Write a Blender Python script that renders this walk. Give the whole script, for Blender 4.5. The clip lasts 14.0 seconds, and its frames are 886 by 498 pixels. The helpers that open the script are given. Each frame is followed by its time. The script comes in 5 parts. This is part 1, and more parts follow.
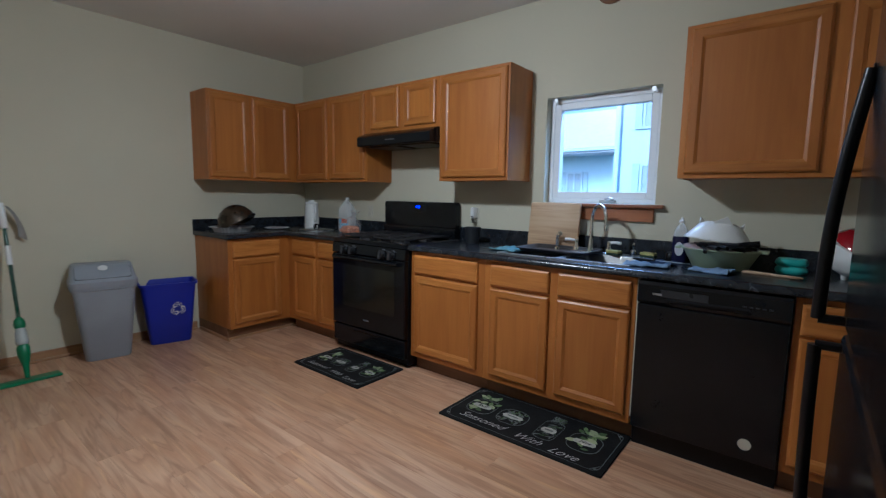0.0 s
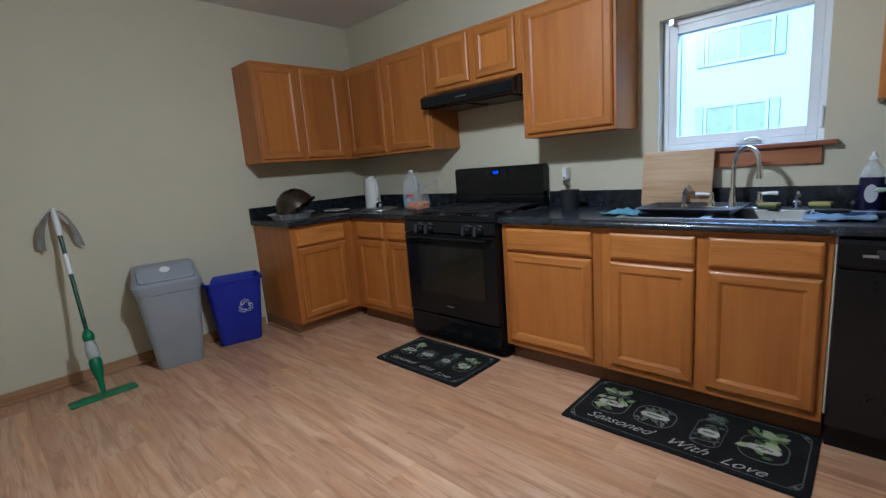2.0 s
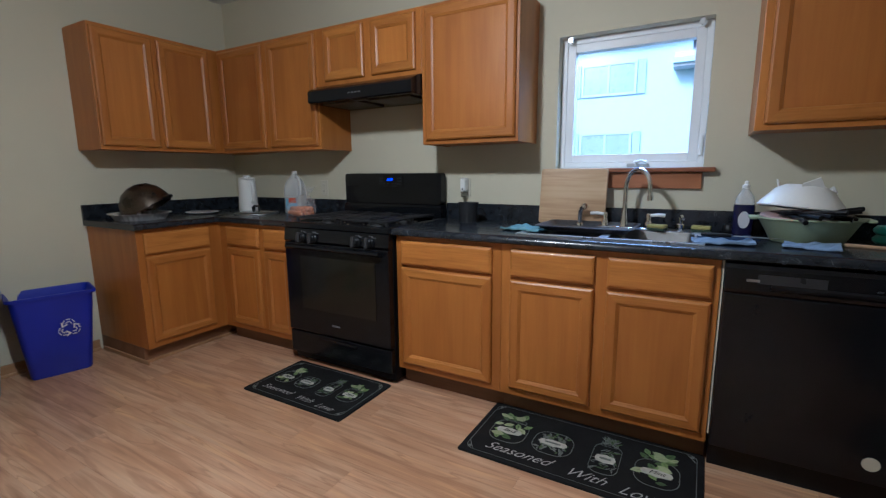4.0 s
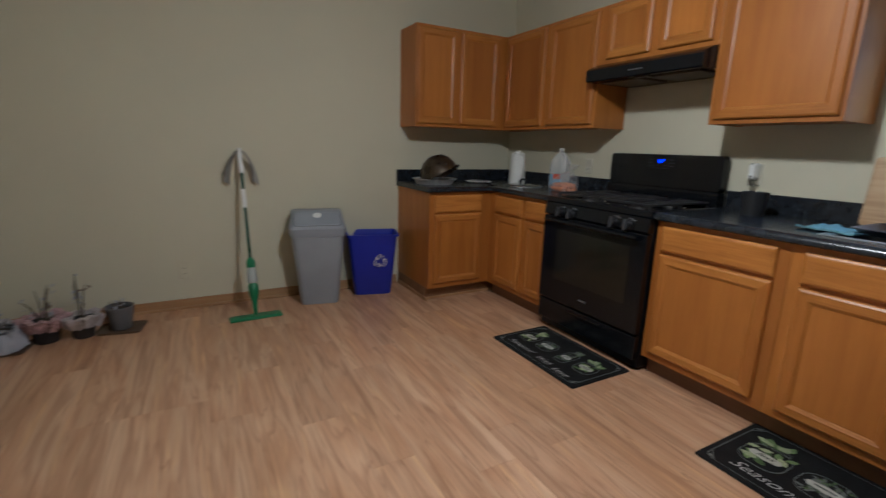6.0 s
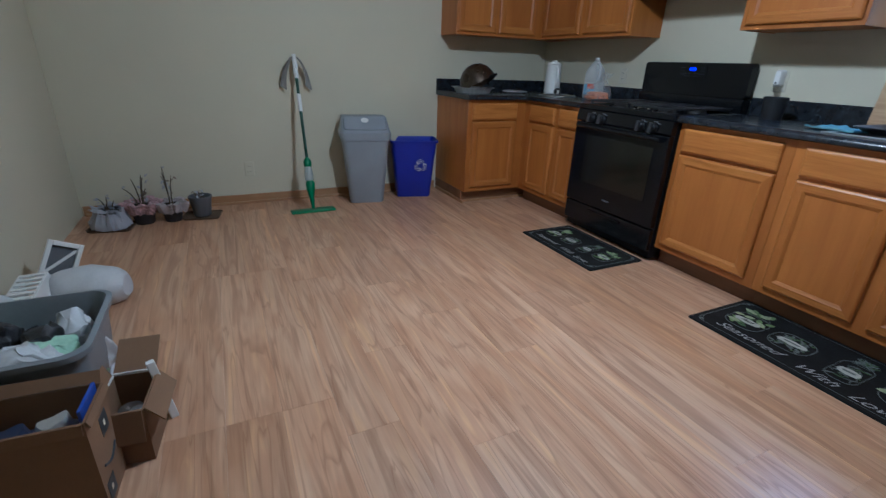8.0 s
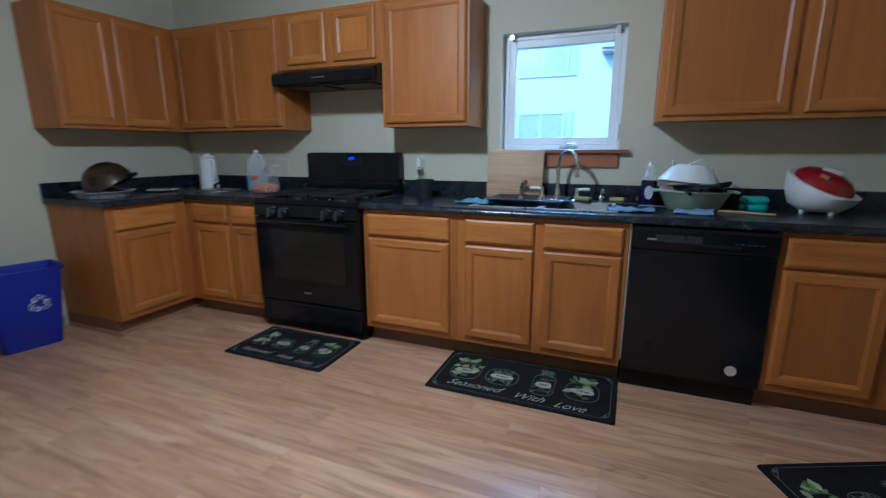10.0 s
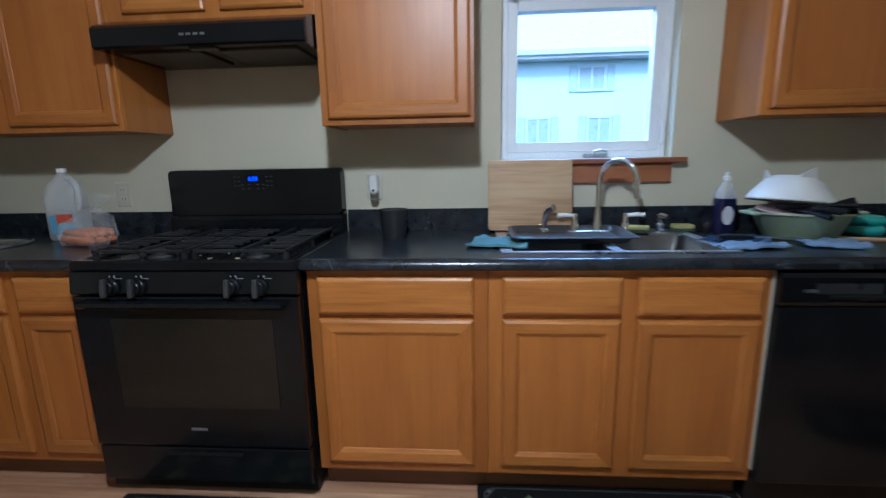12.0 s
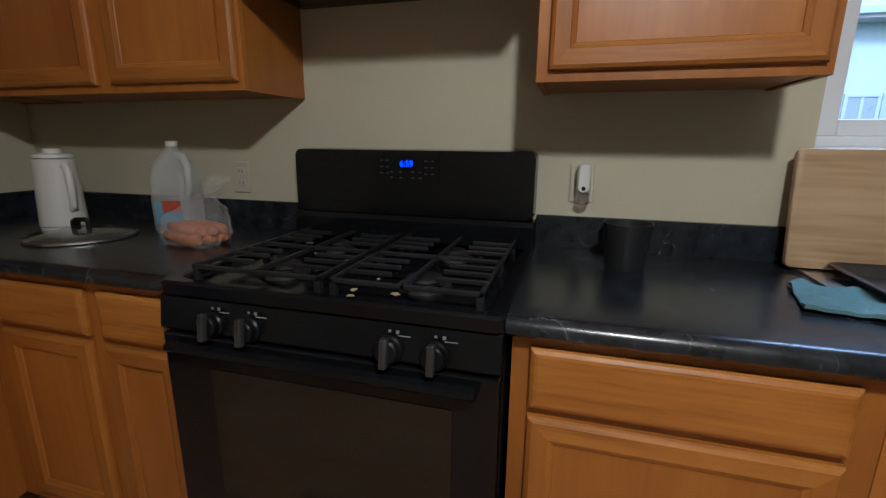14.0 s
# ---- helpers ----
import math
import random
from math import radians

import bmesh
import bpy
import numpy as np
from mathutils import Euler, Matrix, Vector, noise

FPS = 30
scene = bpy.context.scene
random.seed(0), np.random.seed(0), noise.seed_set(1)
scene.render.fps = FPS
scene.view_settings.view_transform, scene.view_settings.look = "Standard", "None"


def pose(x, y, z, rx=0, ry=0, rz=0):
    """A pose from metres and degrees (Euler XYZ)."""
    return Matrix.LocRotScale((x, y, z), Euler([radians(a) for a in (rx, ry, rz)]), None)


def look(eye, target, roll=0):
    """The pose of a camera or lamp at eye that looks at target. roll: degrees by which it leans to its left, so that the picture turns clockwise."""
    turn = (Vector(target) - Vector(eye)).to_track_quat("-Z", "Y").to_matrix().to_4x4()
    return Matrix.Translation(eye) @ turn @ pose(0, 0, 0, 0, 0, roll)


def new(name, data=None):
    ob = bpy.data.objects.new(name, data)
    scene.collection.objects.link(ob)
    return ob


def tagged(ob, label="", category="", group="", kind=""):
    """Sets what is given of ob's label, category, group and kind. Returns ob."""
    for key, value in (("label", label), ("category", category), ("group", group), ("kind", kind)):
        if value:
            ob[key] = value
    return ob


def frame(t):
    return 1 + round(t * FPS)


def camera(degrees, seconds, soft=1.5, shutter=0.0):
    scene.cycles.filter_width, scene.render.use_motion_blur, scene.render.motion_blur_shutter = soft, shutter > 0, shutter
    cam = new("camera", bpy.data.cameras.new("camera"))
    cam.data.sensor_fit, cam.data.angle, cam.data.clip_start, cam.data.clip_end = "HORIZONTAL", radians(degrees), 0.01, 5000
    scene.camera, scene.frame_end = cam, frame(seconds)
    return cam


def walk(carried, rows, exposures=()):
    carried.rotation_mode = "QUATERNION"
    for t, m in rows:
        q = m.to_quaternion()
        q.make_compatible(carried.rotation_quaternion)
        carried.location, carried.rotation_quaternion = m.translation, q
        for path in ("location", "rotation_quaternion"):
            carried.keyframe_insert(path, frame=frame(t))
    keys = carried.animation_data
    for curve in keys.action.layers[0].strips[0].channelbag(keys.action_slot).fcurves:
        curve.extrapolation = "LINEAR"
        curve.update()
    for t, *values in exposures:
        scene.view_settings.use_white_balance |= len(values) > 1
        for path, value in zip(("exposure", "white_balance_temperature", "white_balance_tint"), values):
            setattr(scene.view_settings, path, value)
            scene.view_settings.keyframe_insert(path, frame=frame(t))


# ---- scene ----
cam = camera(88.7, 14.0, soft=1.25, shutter=0.5)
PATH = [
    (0, (4.337, -2.958, 1.265), (3.093, -1.41, 1.03), 0.9),
    (0.5, (4.227, -2.891, 1.245), (3.065, -1.288, 0.961), -0.4),
    (1, (4.044, -2.847, 1.231), (2.905, -1.252, 0.835), -2.8),
    (1.5, (3.914, -2.864, 1.25), (2.642, -1.375, 0.845), -4.3),
    (2, (3.792, -2.826, 1.24), (2.427, -1.409, 0.882), -4.4),
    (2.5, (3.712, -2.747, 1.255), (2.381, -1.287, 0.943), -3.5),
    (2.7, (3.71, -2.716, 1.247), (2.427, -1.206, 0.97), -3.1),
    (4.8, (3.572, -2.622, 1.212), (2.667, -0.877, 0.841), 0.8),
    (5, (3.58, -2.644, 1.225), (2.498, -1.006, 0.842), 0.7),
    (5.5, (3.664, -2.666, 1.225), (2.216, -1.341, 0.838), 1.1),
    (6, (3.686, -2.748, 1.222), (1.98, -1.803, 0.779), 1.6),
    (6.5, (3.751, -2.863, 1.237), (1.996, -2.021, 0.777), 1.0),
    (7, (3.86, -3.015, 1.2), (2.109, -2.221, 0.651), 1.6),
    (7.5, (3.94, -3.04, 1.159), (2.215, -2.288, 0.483), 2.2),
    (8, (4.011, -3.01, 1.142), (2.346, -2.199, 0.384), 2.2),
    (8.5, (4.031, -3.029, 1.135), (2.451, -2.092, 0.344), 3.0),
    (9, (3.983, -3.083, 1.198), (2.659, -1.7, 0.619), 2.0),
    (9.2, (3.943, -3.084, 1.224), (2.74, -1.579, 0.689), 1.2),
    (11.5, (2.976, -2.412, 1.243), (2.801, -0.454, 0.874), -0.5),
    (12, (2.746, -2.089, 1.238), (2.606, -0.132, 0.848), -1.1),
    (12.5, (2.499, -1.787, 1.27), (2.294, 0.151, 0.819), -1.1),
    (13, (2.341, -1.582, 1.27), (2.021, 0.33, 0.775), -1.3),
    (13.5, (2.269, -1.464, 1.262), (1.811, 0.426, 0.794), -0.1),
    (14, (2.26, -1.451, 1.236), (1.728, 0.421, 0.773), 0.5),
]
EXPOSURES = [(0.0, 0.8, 4470, 11), (1.0, 0.85, 4520, 10), (2.5, 1.14, 4500, 11), (5.0, 0.92, 4770, 13), (6.0, 0.86, 4870, 12), (6.5, 0.96, 4670, 12), (7.5, 0.99, 4270, 10), (8.0, 1.04, 4170, 9), (9.0, 0.86, 4120, 8), (9.2, 0.85, 4120, 8), (11.5, 1.17, 4200, 9), (12.5, 0.9, 4700, 12), (13.0, 0.79, 4900, 12), (13.5, 0.58, 4950, 11), (14.0, 0.6, 5150, 13)]
walk(cam, [(t, look(eye, target, roll)) for t, eye, target, roll in PATH], EXPOSURES)

# ---- world, sun, lamps ----
world = bpy.data.worlds.new("world")
scene.world = world
world.use_nodes = True
wn = world.node_tree
sky = wn.nodes.new("ShaderNodeTexSky")
sky.sky_type, sky.sun_disc = "NISHITA", False
sky.sun_elevation, sky.sun_rotation = radians(35), radians(200)
sky.dust_density = 3.0
wn.links.new(sky.outputs[0], wn.nodes["Background"].inputs[0])
wn.nodes["Background"].inputs[1].default_value = 0.15
sun = new("sun", bpy.data.lights.new("sun", "SUN"))
sun.data.energy, sun.data.angle, sun.data.color = 2.1, radians(12), (1, 0.985, 0.96)
sun.matrix_basis = look((0, 0, 0), (0.3, 0.8, -0.7))
# the open sky above the neighbour's roof, let in by the window over the sink
sky_light = new("window_sky_light", bpy.data.lights.new("window_sky_light", "AREA"))
sky_light.data.shape, sky_light.data.size, sky_light.data.size_y = "RECTANGLE", 1.0, 0.45
sky_light.data.energy, sky_light.data.color = 22, (0.60, 0.78, 1.0)
sky_light.matrix_basis = look((3.235, 0.45, 2.24), (3.235, -0.4, 1.0))
# the kitchen's hanging light, out of view above the camera: a bulb under a shallow shade
LAMP = (2.60, -1.83, 2.235)
bulb_light = new("ceiling_bulb_light", bpy.data.lights.new("ceiling_bulb_light", "POINT"))
bulb_light.data.energy, bulb_light.data.shadow_soft_size, bulb_light.data.color = 28, 0.06, (1, 0.885, 0.67)
bulb_light.location = LAMP
down_light = new("ceiling_down_light", bpy.data.lights.new("ceiling_down_light", "AREA"))
down_light.data.shape, down_light.data.size = "DISK", 0.13
down_light.data.energy, down_light.data.color = 9.5, (1, 0.885, 0.67)
down_light.location = (LAMP[0], LAMP[1], LAMP[2] + 0.035)

# ---- material helpers ----
def mat_base(name, rough=0.5, metal=0.0):
    m = bpy.data.materials.new(name)
    m.use_nodes = True
    b = m.node_tree.nodes["Principled BSDF"]
    b.inputs["Roughness"].default_value, b.inputs["Metallic"].default_value = rough, metal
    return m, m.node_tree, b


def node(nt, kind, **sets):
    n = nt.nodes.new("ShaderNode" + kind)
    for k, v in sets.items():
        n.inputs[k].default_value = v
    return n


def ramp(nt, fac, stops):
    r = nt.nodes.new("ShaderNodeValToRGB")
    while len(r.color_ramp.elements) < len(stops):
        r.color_ramp.elements.new(0.5)
    for e, (p, c) in zip(r.color_ramp.elements, stops):
        e.position, e.color = p, (*c, 1)
    nt.links.new(fac, r.inputs[0])
    return r.outputs[0]


def coords(nt, scale=(1, 1, 1), jitter=True):
    """Object coordinates in metres, stretched, and shifted at random from object to object."""
    tc, mp = nt.nodes.new("ShaderNodeTexCoord"), node(nt, "Mapping", Scale=scale)
    nt.links.new(tc.outputs["Object"], mp.inputs[0])
    if jitter:
        info, mul = nt.nodes.new("ShaderNodeObjectInfo"), nt.nodes.new("ShaderNodeVectorMath")
        mul.operation = "SCALE"
        mul.inputs[0].default_value = (37.0, 53.0, 29.0)
        nt.links.new(info.outputs["Random"], mul.inputs["Scale"])
        nt.links.new(mul.outputs[0], mp.inputs["Location"])
    return mp.outputs[0]


def bump(nt, b, height, strength=0.2, dist=0.002):
    bp = node(nt, "Bump", Strength=strength, Distance=dist)
    nt.links.new(height, bp.inputs["Height"])
    nt.links.new(bp.outputs[0], b.inputs["Normal"])


def plain(name, col, rough=0.5, metal=0.0, vary=0.12, scale=6.0, grain=90.0, bumps=0.08, spec=0.5):
    """A surface with faint mottling at two scales and a fine relief."""
    m, nt, b = mat_base(name, rough, metal)
    b.inputs["Specular IOR Level"].default_value = spec
    v = coords(nt)
    n1, n2 = node(nt, "TexNoise", Scale=scale, Detail=4.0), node(nt, "TexNoise", Scale=grain, Detail=3.0)
    for n in (n1, n2):
        nt.links.new(v, n.inputs["Vector"])
    mix = nt.nodes.new("ShaderNodeMath")
    mix.operation = "MULTIPLY_ADD"
    mix.inputs[1].default_value, mix.inputs[2].default_value = 0.35, 0.0
    nt.links.new(n2.outputs[0], mix.inputs[0])
    add = nt.nodes.new("ShaderNodeMath")
    nt.links.new(n1.outputs[0], add.inputs[0])
    nt.links.new(mix.outputs[0], add.inputs[1])
    lo, hi = [max(0, c * (1 - vary)) for c in col], [min(1, c * (1 + vary)) for c in col]
    nt.links.new(ramp(nt, add.outputs[0], [(0.4, lo), (0.95, hi)]), b.inputs["Base Color"])
    rr = nt.nodes.new("ShaderNodeMapRange")
    rr.inputs["From Min"].default_value, rr.inputs["From Max"].default_value = 0.3, 0.7
    rr.inputs["To Min"].default_value, rr.inputs["To Max"].default_value = rough * 0.85, min(1, rough * 1.15)
    nt.links.new(n1.outputs[0], rr.inputs[0])
    nt.links.new(rr.outputs[0], b.inputs["Roughness"])
    if bumps:
        bump(nt, b, n2.outputs[0], bumps)
    return m


def wood(name, along, dark, mid, light, rough=0.35, fine=1.0, contrast=1.0, figure=0.0):
    """Grained wood; along: the axis of the grain, 0, 1 or 2."""
    m, nt, b = mat_base(name, rough)
    s1, s2 = [9.0 * fine] * 3, [70.0 * fine] * 3
    s1[along], s2[along] = 0.9 * fine, 2.2 * fine
    n1 = node(nt, "TexNoise", Scale=1.0, Detail=5.0, Distortion=0.7)
    n2 = node(nt, "TexNoise", Scale=1.0, Detail=3.0)
    nt.links.new(coords(nt, s1), n1.inputs["Vector"])
    nt.links.new(coords(nt, s2), n2.inputs["Vector"])
    mx = nt.nodes.new("ShaderNodeMath")
    mx.operation = "MULTIPLY_ADD"
    mx.inputs[1].default_value = 0.4 * contrast
    nt.links.new(n2.outputs[0], mx.inputs[0])
    nt.links.new(n1.outputs[0], mx.inputs[2])
    if figure:
        s3 = [5.5 * fine] * 3
        s3[along] = 0.8 * fine
        n3 = node(nt, "TexNoise", Scale=1.0, Detail=2.0, Distortion=0.5)
        nt.links.new(coords(nt, s3), n3.inputs["Vector"])
        a, b2, c2 = [nt.nodes.new("ShaderNodeMath") for _ in range(3)]
        a.operation, b2.operation, c2.operation = "MULTIPLY", "SINE", "MULTIPLY_ADD"
        a.inputs[1].default_value, c2.inputs[1].default_value = 70.0, figure
        nt.links.new(n3.outputs[0], a.inputs[0])
        nt.links.new(a.outputs[0], b2.inputs[0])
        nt.links.new(b2.outputs[0], c2.inputs[0])
        nt.links.new(mx.outputs[0], c2.inputs[2])
        mx = c2
    info, tint = nt.nodes.new("ShaderNodeObjectInfo"), nt.nodes.new("ShaderNodeMixRGB")
    tint.blend_type = "MULTIPLY"
    tint.inputs[0].default_value = 1.0
    nt.links.new(ramp(nt, mx.outputs[0], [(0.42, dark), (0.66, mid), (0.9, light)]), tint.inputs[1])
    nt.links.new(ramp(nt, info.outputs["Random"], [(0.0, (0.86, 0.84, 0.82)), (0.5, (0.98, 0.98, 0.98)), (1.0, (1.08, 1.10, 1.12))]), tint.inputs[2])
    nt.links.new(tint.outputs[0], b.inputs["Base Color"])
    bump(nt, b, n2.outputs[0], 0.12, 0.001)
    return m


def glow(name, col, strength):
    m, nt, b = mat_base(name, 0.4)
    b.inputs["Base Color"].default_value = (*col, 1)
    b.inputs["Emission Color"].default_value = (*col, 1)
    b.inputs["Emission Strength"].default_value = strength
    return m


def clear(name, col=(1, 1, 1), rough=0.02, ior=1.45, alpha=1.0):
    m, nt, b = mat_base(name, rough)
    b.inputs["Base Color"].default_value = (*col, 1)
    b.inputs["Transmission Weight"].default_value, b.inputs["IOR"].default_value = 1.0, ior
    return m


# ---- materials ----
WALL = plain("wall_paint", (0.572, 0.540, 0.412), 0.85, vary=0.03, scale=1.5, grain=160, bumps=0.06, spec=0.25)
CEIL = plain("ceiling_paint", (0.70, 0.685, 0.65), 0.9, vary=0.04, scale=1.2, grain=120, bumps=0.1, spec=0.2)
MAPLE = wood("maple_upright", 2, (0.325, 0.111, 0.0130), (0.38, 0.137, 0.017), (0.435, 0.168, 0.024), 0.40, fine=1.3, contrast=0.7, figure=0.012)
MAPLE_H = wood("maple_lengthwise", 0, (0.235, 0.078, 0.009), (0.375, 0.139, 0.018), (0.45, 0.181, 0.028), 0.40, fine=2.3, contrast=1.25, figure=0.03)
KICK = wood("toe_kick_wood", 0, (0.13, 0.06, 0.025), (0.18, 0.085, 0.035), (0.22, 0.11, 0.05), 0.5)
TRIM = wood("baseboard_wood", 1, (0.26, 0.14, 0.06), (0.34, 0.19, 0.085), (0.42, 0.25, 0.12), 0.4)
SILL = wood("sill_wood", 0, (0.16, 0.055, 0.022), (0.24, 0.09, 0.038), (0.32, 0.13, 0.055), 0.3)
BLACK = plain("black_enamel", (0.0056, 0.0064, 0.0080), 0.16, vary=0.3, bumps=0.012, spec=0.3)
BLACK_SATIN = plain("black_satin_plastic", (0.0062, 0.0066, 0.0078), 0.34, vary=0.3, bumps=0.03, spec=0.22)
IRON = plain("cast_iron", (0.017, 0.017, 0.019), 0.42, vary=0.4, bumps=0.3)
OVEN_GLASS = plain("oven_glass", (0.012, 0.011, 0.008), 0.12, vary=0.2, bumps=0.0)
CHROME = plain("chrome", (0.80, 0.81, 0.84), 0.08, 1.0, vary=0.05, bumps=0.0)
STEEL = plain("brushed_steel", (0.42, 0.43, 0.44), 0.4, 1.0, vary=0.1, grain=200, bumps=0.08)
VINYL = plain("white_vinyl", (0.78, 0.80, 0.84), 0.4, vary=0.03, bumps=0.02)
WHITE = plain("white_plastic", (0.75, 0.75, 0.73), 0.35, vary=0.04, bumps=0.02)
CREAM = plain("cream_plastic", (0.56, 0.53, 0.43), 0.4, vary=0.04, bumps=0.02)
GREY_BIN = plain("grey_bin_plastic", (0.27, 0.29, 0.325), 0.45, vary=0.08, grain=250, bumps=0.12)
BLUE_BIN = plain("blue_bin_plastic", (0.009, 0.020, 0.33), 0.4, vary=0.1, grain=250, bumps=0.08)
RUBBER = plain("mat_black_fabric", (0.0062, 0.0062, 0.0068), 0.85, vary=0.3, grain=400, bumps=0.4, spec=0.2)
CARD = plain("cardboard", (0.19, 0.115, 0.065), 0.85, vary=0.1, grain=120, bumps=0.1, spec=0.15)


def window_glass():
    m, nt, b = mat_base("window_glass", 0.0)
    see, shine, mix = node(nt, "BsdfTransparent"), node(nt, "BsdfGlossy", Roughness=0.25), nt.nodes.new("ShaderNodeMixShader")
    see.inputs["Color"].default_value = (0.95, 0.98, 1.0, 1)
    mix.inputs[0].default_value = 0.008
    nt.links.new(see.outputs[0], mix.inputs[1])
    nt.links.new(shine.outputs[0], mix.inputs[2])
    nt.links.new(mix.outputs[0], nt.nodes["Material Output"].inputs["Surface"])
    return m


PANE = window_glass()


def laminate():
    m, nt, b = mat_base("black_marble_laminate", 0.26)
    v = coords(nt, jitter=False)
    n0 = node(nt, "TexNoise", Scale=5.0, Detail=3.0)
    nt.links.new(v, n0.inputs["Vector"])
    add = nt.nodes.new("ShaderNodeMixRGB")
    add.blend_type = "ADD"
    add.inputs[0].default_value = 0.34
    nt.links.new(v, add.inputs[1])
    nt.links.new(n0.outputs[1], add.inputs[2])
    vo = node(nt, "TexNoise", Scale=9.0, Detail=7.0, Distortion=0.9)
    nt.links.new(add.outputs[0], vo.inputs["Vector"])
    n1 = node(nt, "TexNoise", Scale=11.0, Detail=5.0)
    nt.links.new(v, n1.inputs["Vector"])
    vein = ramp(nt, vo.outputs[0], [(0.494, (0, 0, 0)), (0.5, (1, 1, 1)), (0.506, (0, 0, 0))])
    keep = ramp(nt, n1.outputs[0], [(0.5, (0, 0, 0)), (0.66, (1, 1, 1))])
    mul = nt.nodes.new("ShaderNodeMath")
    mul.operation = "MULTIPLY"
    nt.links.new(vein, mul.inputs[0])
    nt.links.new(keep, mul.inputs[1])
    n2 = node(nt, "TexNoise", Scale=22.0, Detail=5.0)
    nt.links.new(v, n2.inputs["Vector"])
    ground = ramp(nt, n2.outputs[0], [(0.35, (0.009, 0.0108, 0.0145)), (0.75, (0.023, 0.027, 0.035))])
    mx = nt.nodes.new("ShaderNodeMixRGB")
    mx.inputs[2].default_value = (0.15, 0.17, 0.185, 1)
    nt.links.new(mul.outputs[0], mx.inputs[0])
    nt.links.new(ground, mx.inputs[1])
    nt.links.new(mx.outputs[0], b.inputs["Base Color"])
    bump(nt, b, n2.outputs[0], 0.05, 0.001)
    return m


def planking():
    """Printed oak: broad figure, long pointed streaks, thin dark veins and fine pores along x."""
    m, nt, b = mat_base("vinyl_plank", 0.34)

    def grain(scale, detail, bend):
        n = node(nt, "TexNoise", Scale=1.0, Detail=detail, Distortion=bend)
        nt.links.new(coords(nt, scale), n.inputs["Vector"])
        return n.outputs[0]

    def blend(kind, fac, a, c):
        mx = nt.nodes.new("ShaderNodeMixRGB")
        mx.blend_type = kind
        for k, v in ((0, fac), (1, a), (2, c)):
            if isinstance(v, (float, tuple)):
                mx.inputs[k].default_value = v
            else:
                nt.links.new(v, mx.inputs[k])
        return mx.outputs[0]

    broad, streak, vein, pore = grain((1.2, 6, 1), 3.0, 0.8), grain((1.5, 21, 1), 3.0, 0.9), grain((0.8, 11, 1), 2.5, 1.0), grain((4.0, 70, 1), 3.0, 0.4)
    base = ramp(nt, broad, [(0.36, (0.435, 0.238, 0.128)), (0.5, (0.50, 0.298, 0.174)), (0.64, (0.56, 0.36, 0.224))])
    col = blend("MIX", ramp(nt, streak, [(0.53, (0, 0, 0)), (0.60, (0.42, 0.42, 0.42)), (0.72, (0.68, 0.68, 0.68))]), base, (0.29, 0.146, 0.074, 1))
    col = blend("MIX", ramp(nt, streak, [(0.30, (0.75, 0.75, 0.75)), (0.42, (0, 0, 0))]), col, (0.63, 0.38, 0.195, 1))
    col = blend("MIX", ramp(nt, vein, [(0.487, (0, 0, 0)), (0.5, (0.5, 0.5, 0.5)), (0.53, (0, 0, 0))]), col, (0.27, 0.132, 0.066, 1))
    col = blend("MULTIPLY", 1.0, col, ramp(nt, pore, [(0.32, (0.91, 0.905, 0.90)), (0.68, (1.07, 1.07, 1.07))]))
    info = nt.nodes.new("ShaderNodeObjectInfo")
    col = blend("MULTIPLY", 1.0, col, ramp(nt, info.outputs["Random"], [(0.0, (0.90, 0.89, 0.88)), (0.5, (0.99, 0.98, 0.97)), (1.0, (1.07, 1.06, 1.05))]))
    nt.links.new(col, b.inputs["Base Color"])
    bump(nt, b, pore, 0.15, 0.001)
    return m


STONE, PLANK = laminate(), planking()


# ---- mesh helpers ----
def thing(name, m, label, category, group="", kind=""):
    e = new(name)
    e.empty_display_size = 0.1
    e.matrix_basis = m
    return tagged(e, label, category, group, kind)


def part(name, bm, material, parent=None, label="", smooth=False, fix=True):
    if fix:
        bmesh.ops.recalc_face_normals(bm, faces=bm.faces)
    me = bpy.data.meshes.new(name)
    bm.to_mesh(me)
    bm.free()
    me.materials.append(material)
    if smooth:
        me.shade_smooth()
        me.set_sharp_from_angle(angle=radians(38))
    ob = new(name, me)
    ob.parent = parent
    if label:
        ob["label"] = label
    return ob


def box(bm, x0, x1, y0, y1, z0, z1, bev=0.0, seg=2):
    v = [bm.verts.new((x, y, z)) for z in (z0, z1) for x, y in ((x0, y0), (x1, y0), (x1, y1), (x0, y1))]
    f = [bm.faces.new([v[i] for i in q]) for q in ((3, 2, 1, 0), (4, 5, 6, 7), (0, 1, 5, 4), (1, 2, 6, 5), (2, 3, 7, 6), (3, 0, 4, 7))]
    if bev:
        edges = list({e for q in f for e in q.edges})
        bmesh.ops.bevel(bm, geom=edges, offset=bev, segments=seg, profile=0.5, affect="EDGES")
    return bm


def boxes(*bs, bev=0.0):
    bm = bmesh.new()
    for q in bs:
        box(bm, *q, bev=bev)
    return bm


def loft(bm, loops, start=True, end=True):
    """Joins rings of points of the same count."""
    rings = [[bm.verts.new(p) for p in ring] for ring in loops]
    n = len(rings[0])
    for a, b in zip(rings, rings[1:]):
        for i in range(n):
            bm.faces.new((a[i], a[(i + 1) % n], b[(i + 1) % n], b[i]))
    if start:
        bm.faces.new(rings[0][::-1])
    if end:
        bm.faces.new(rings[-1])
    return bm


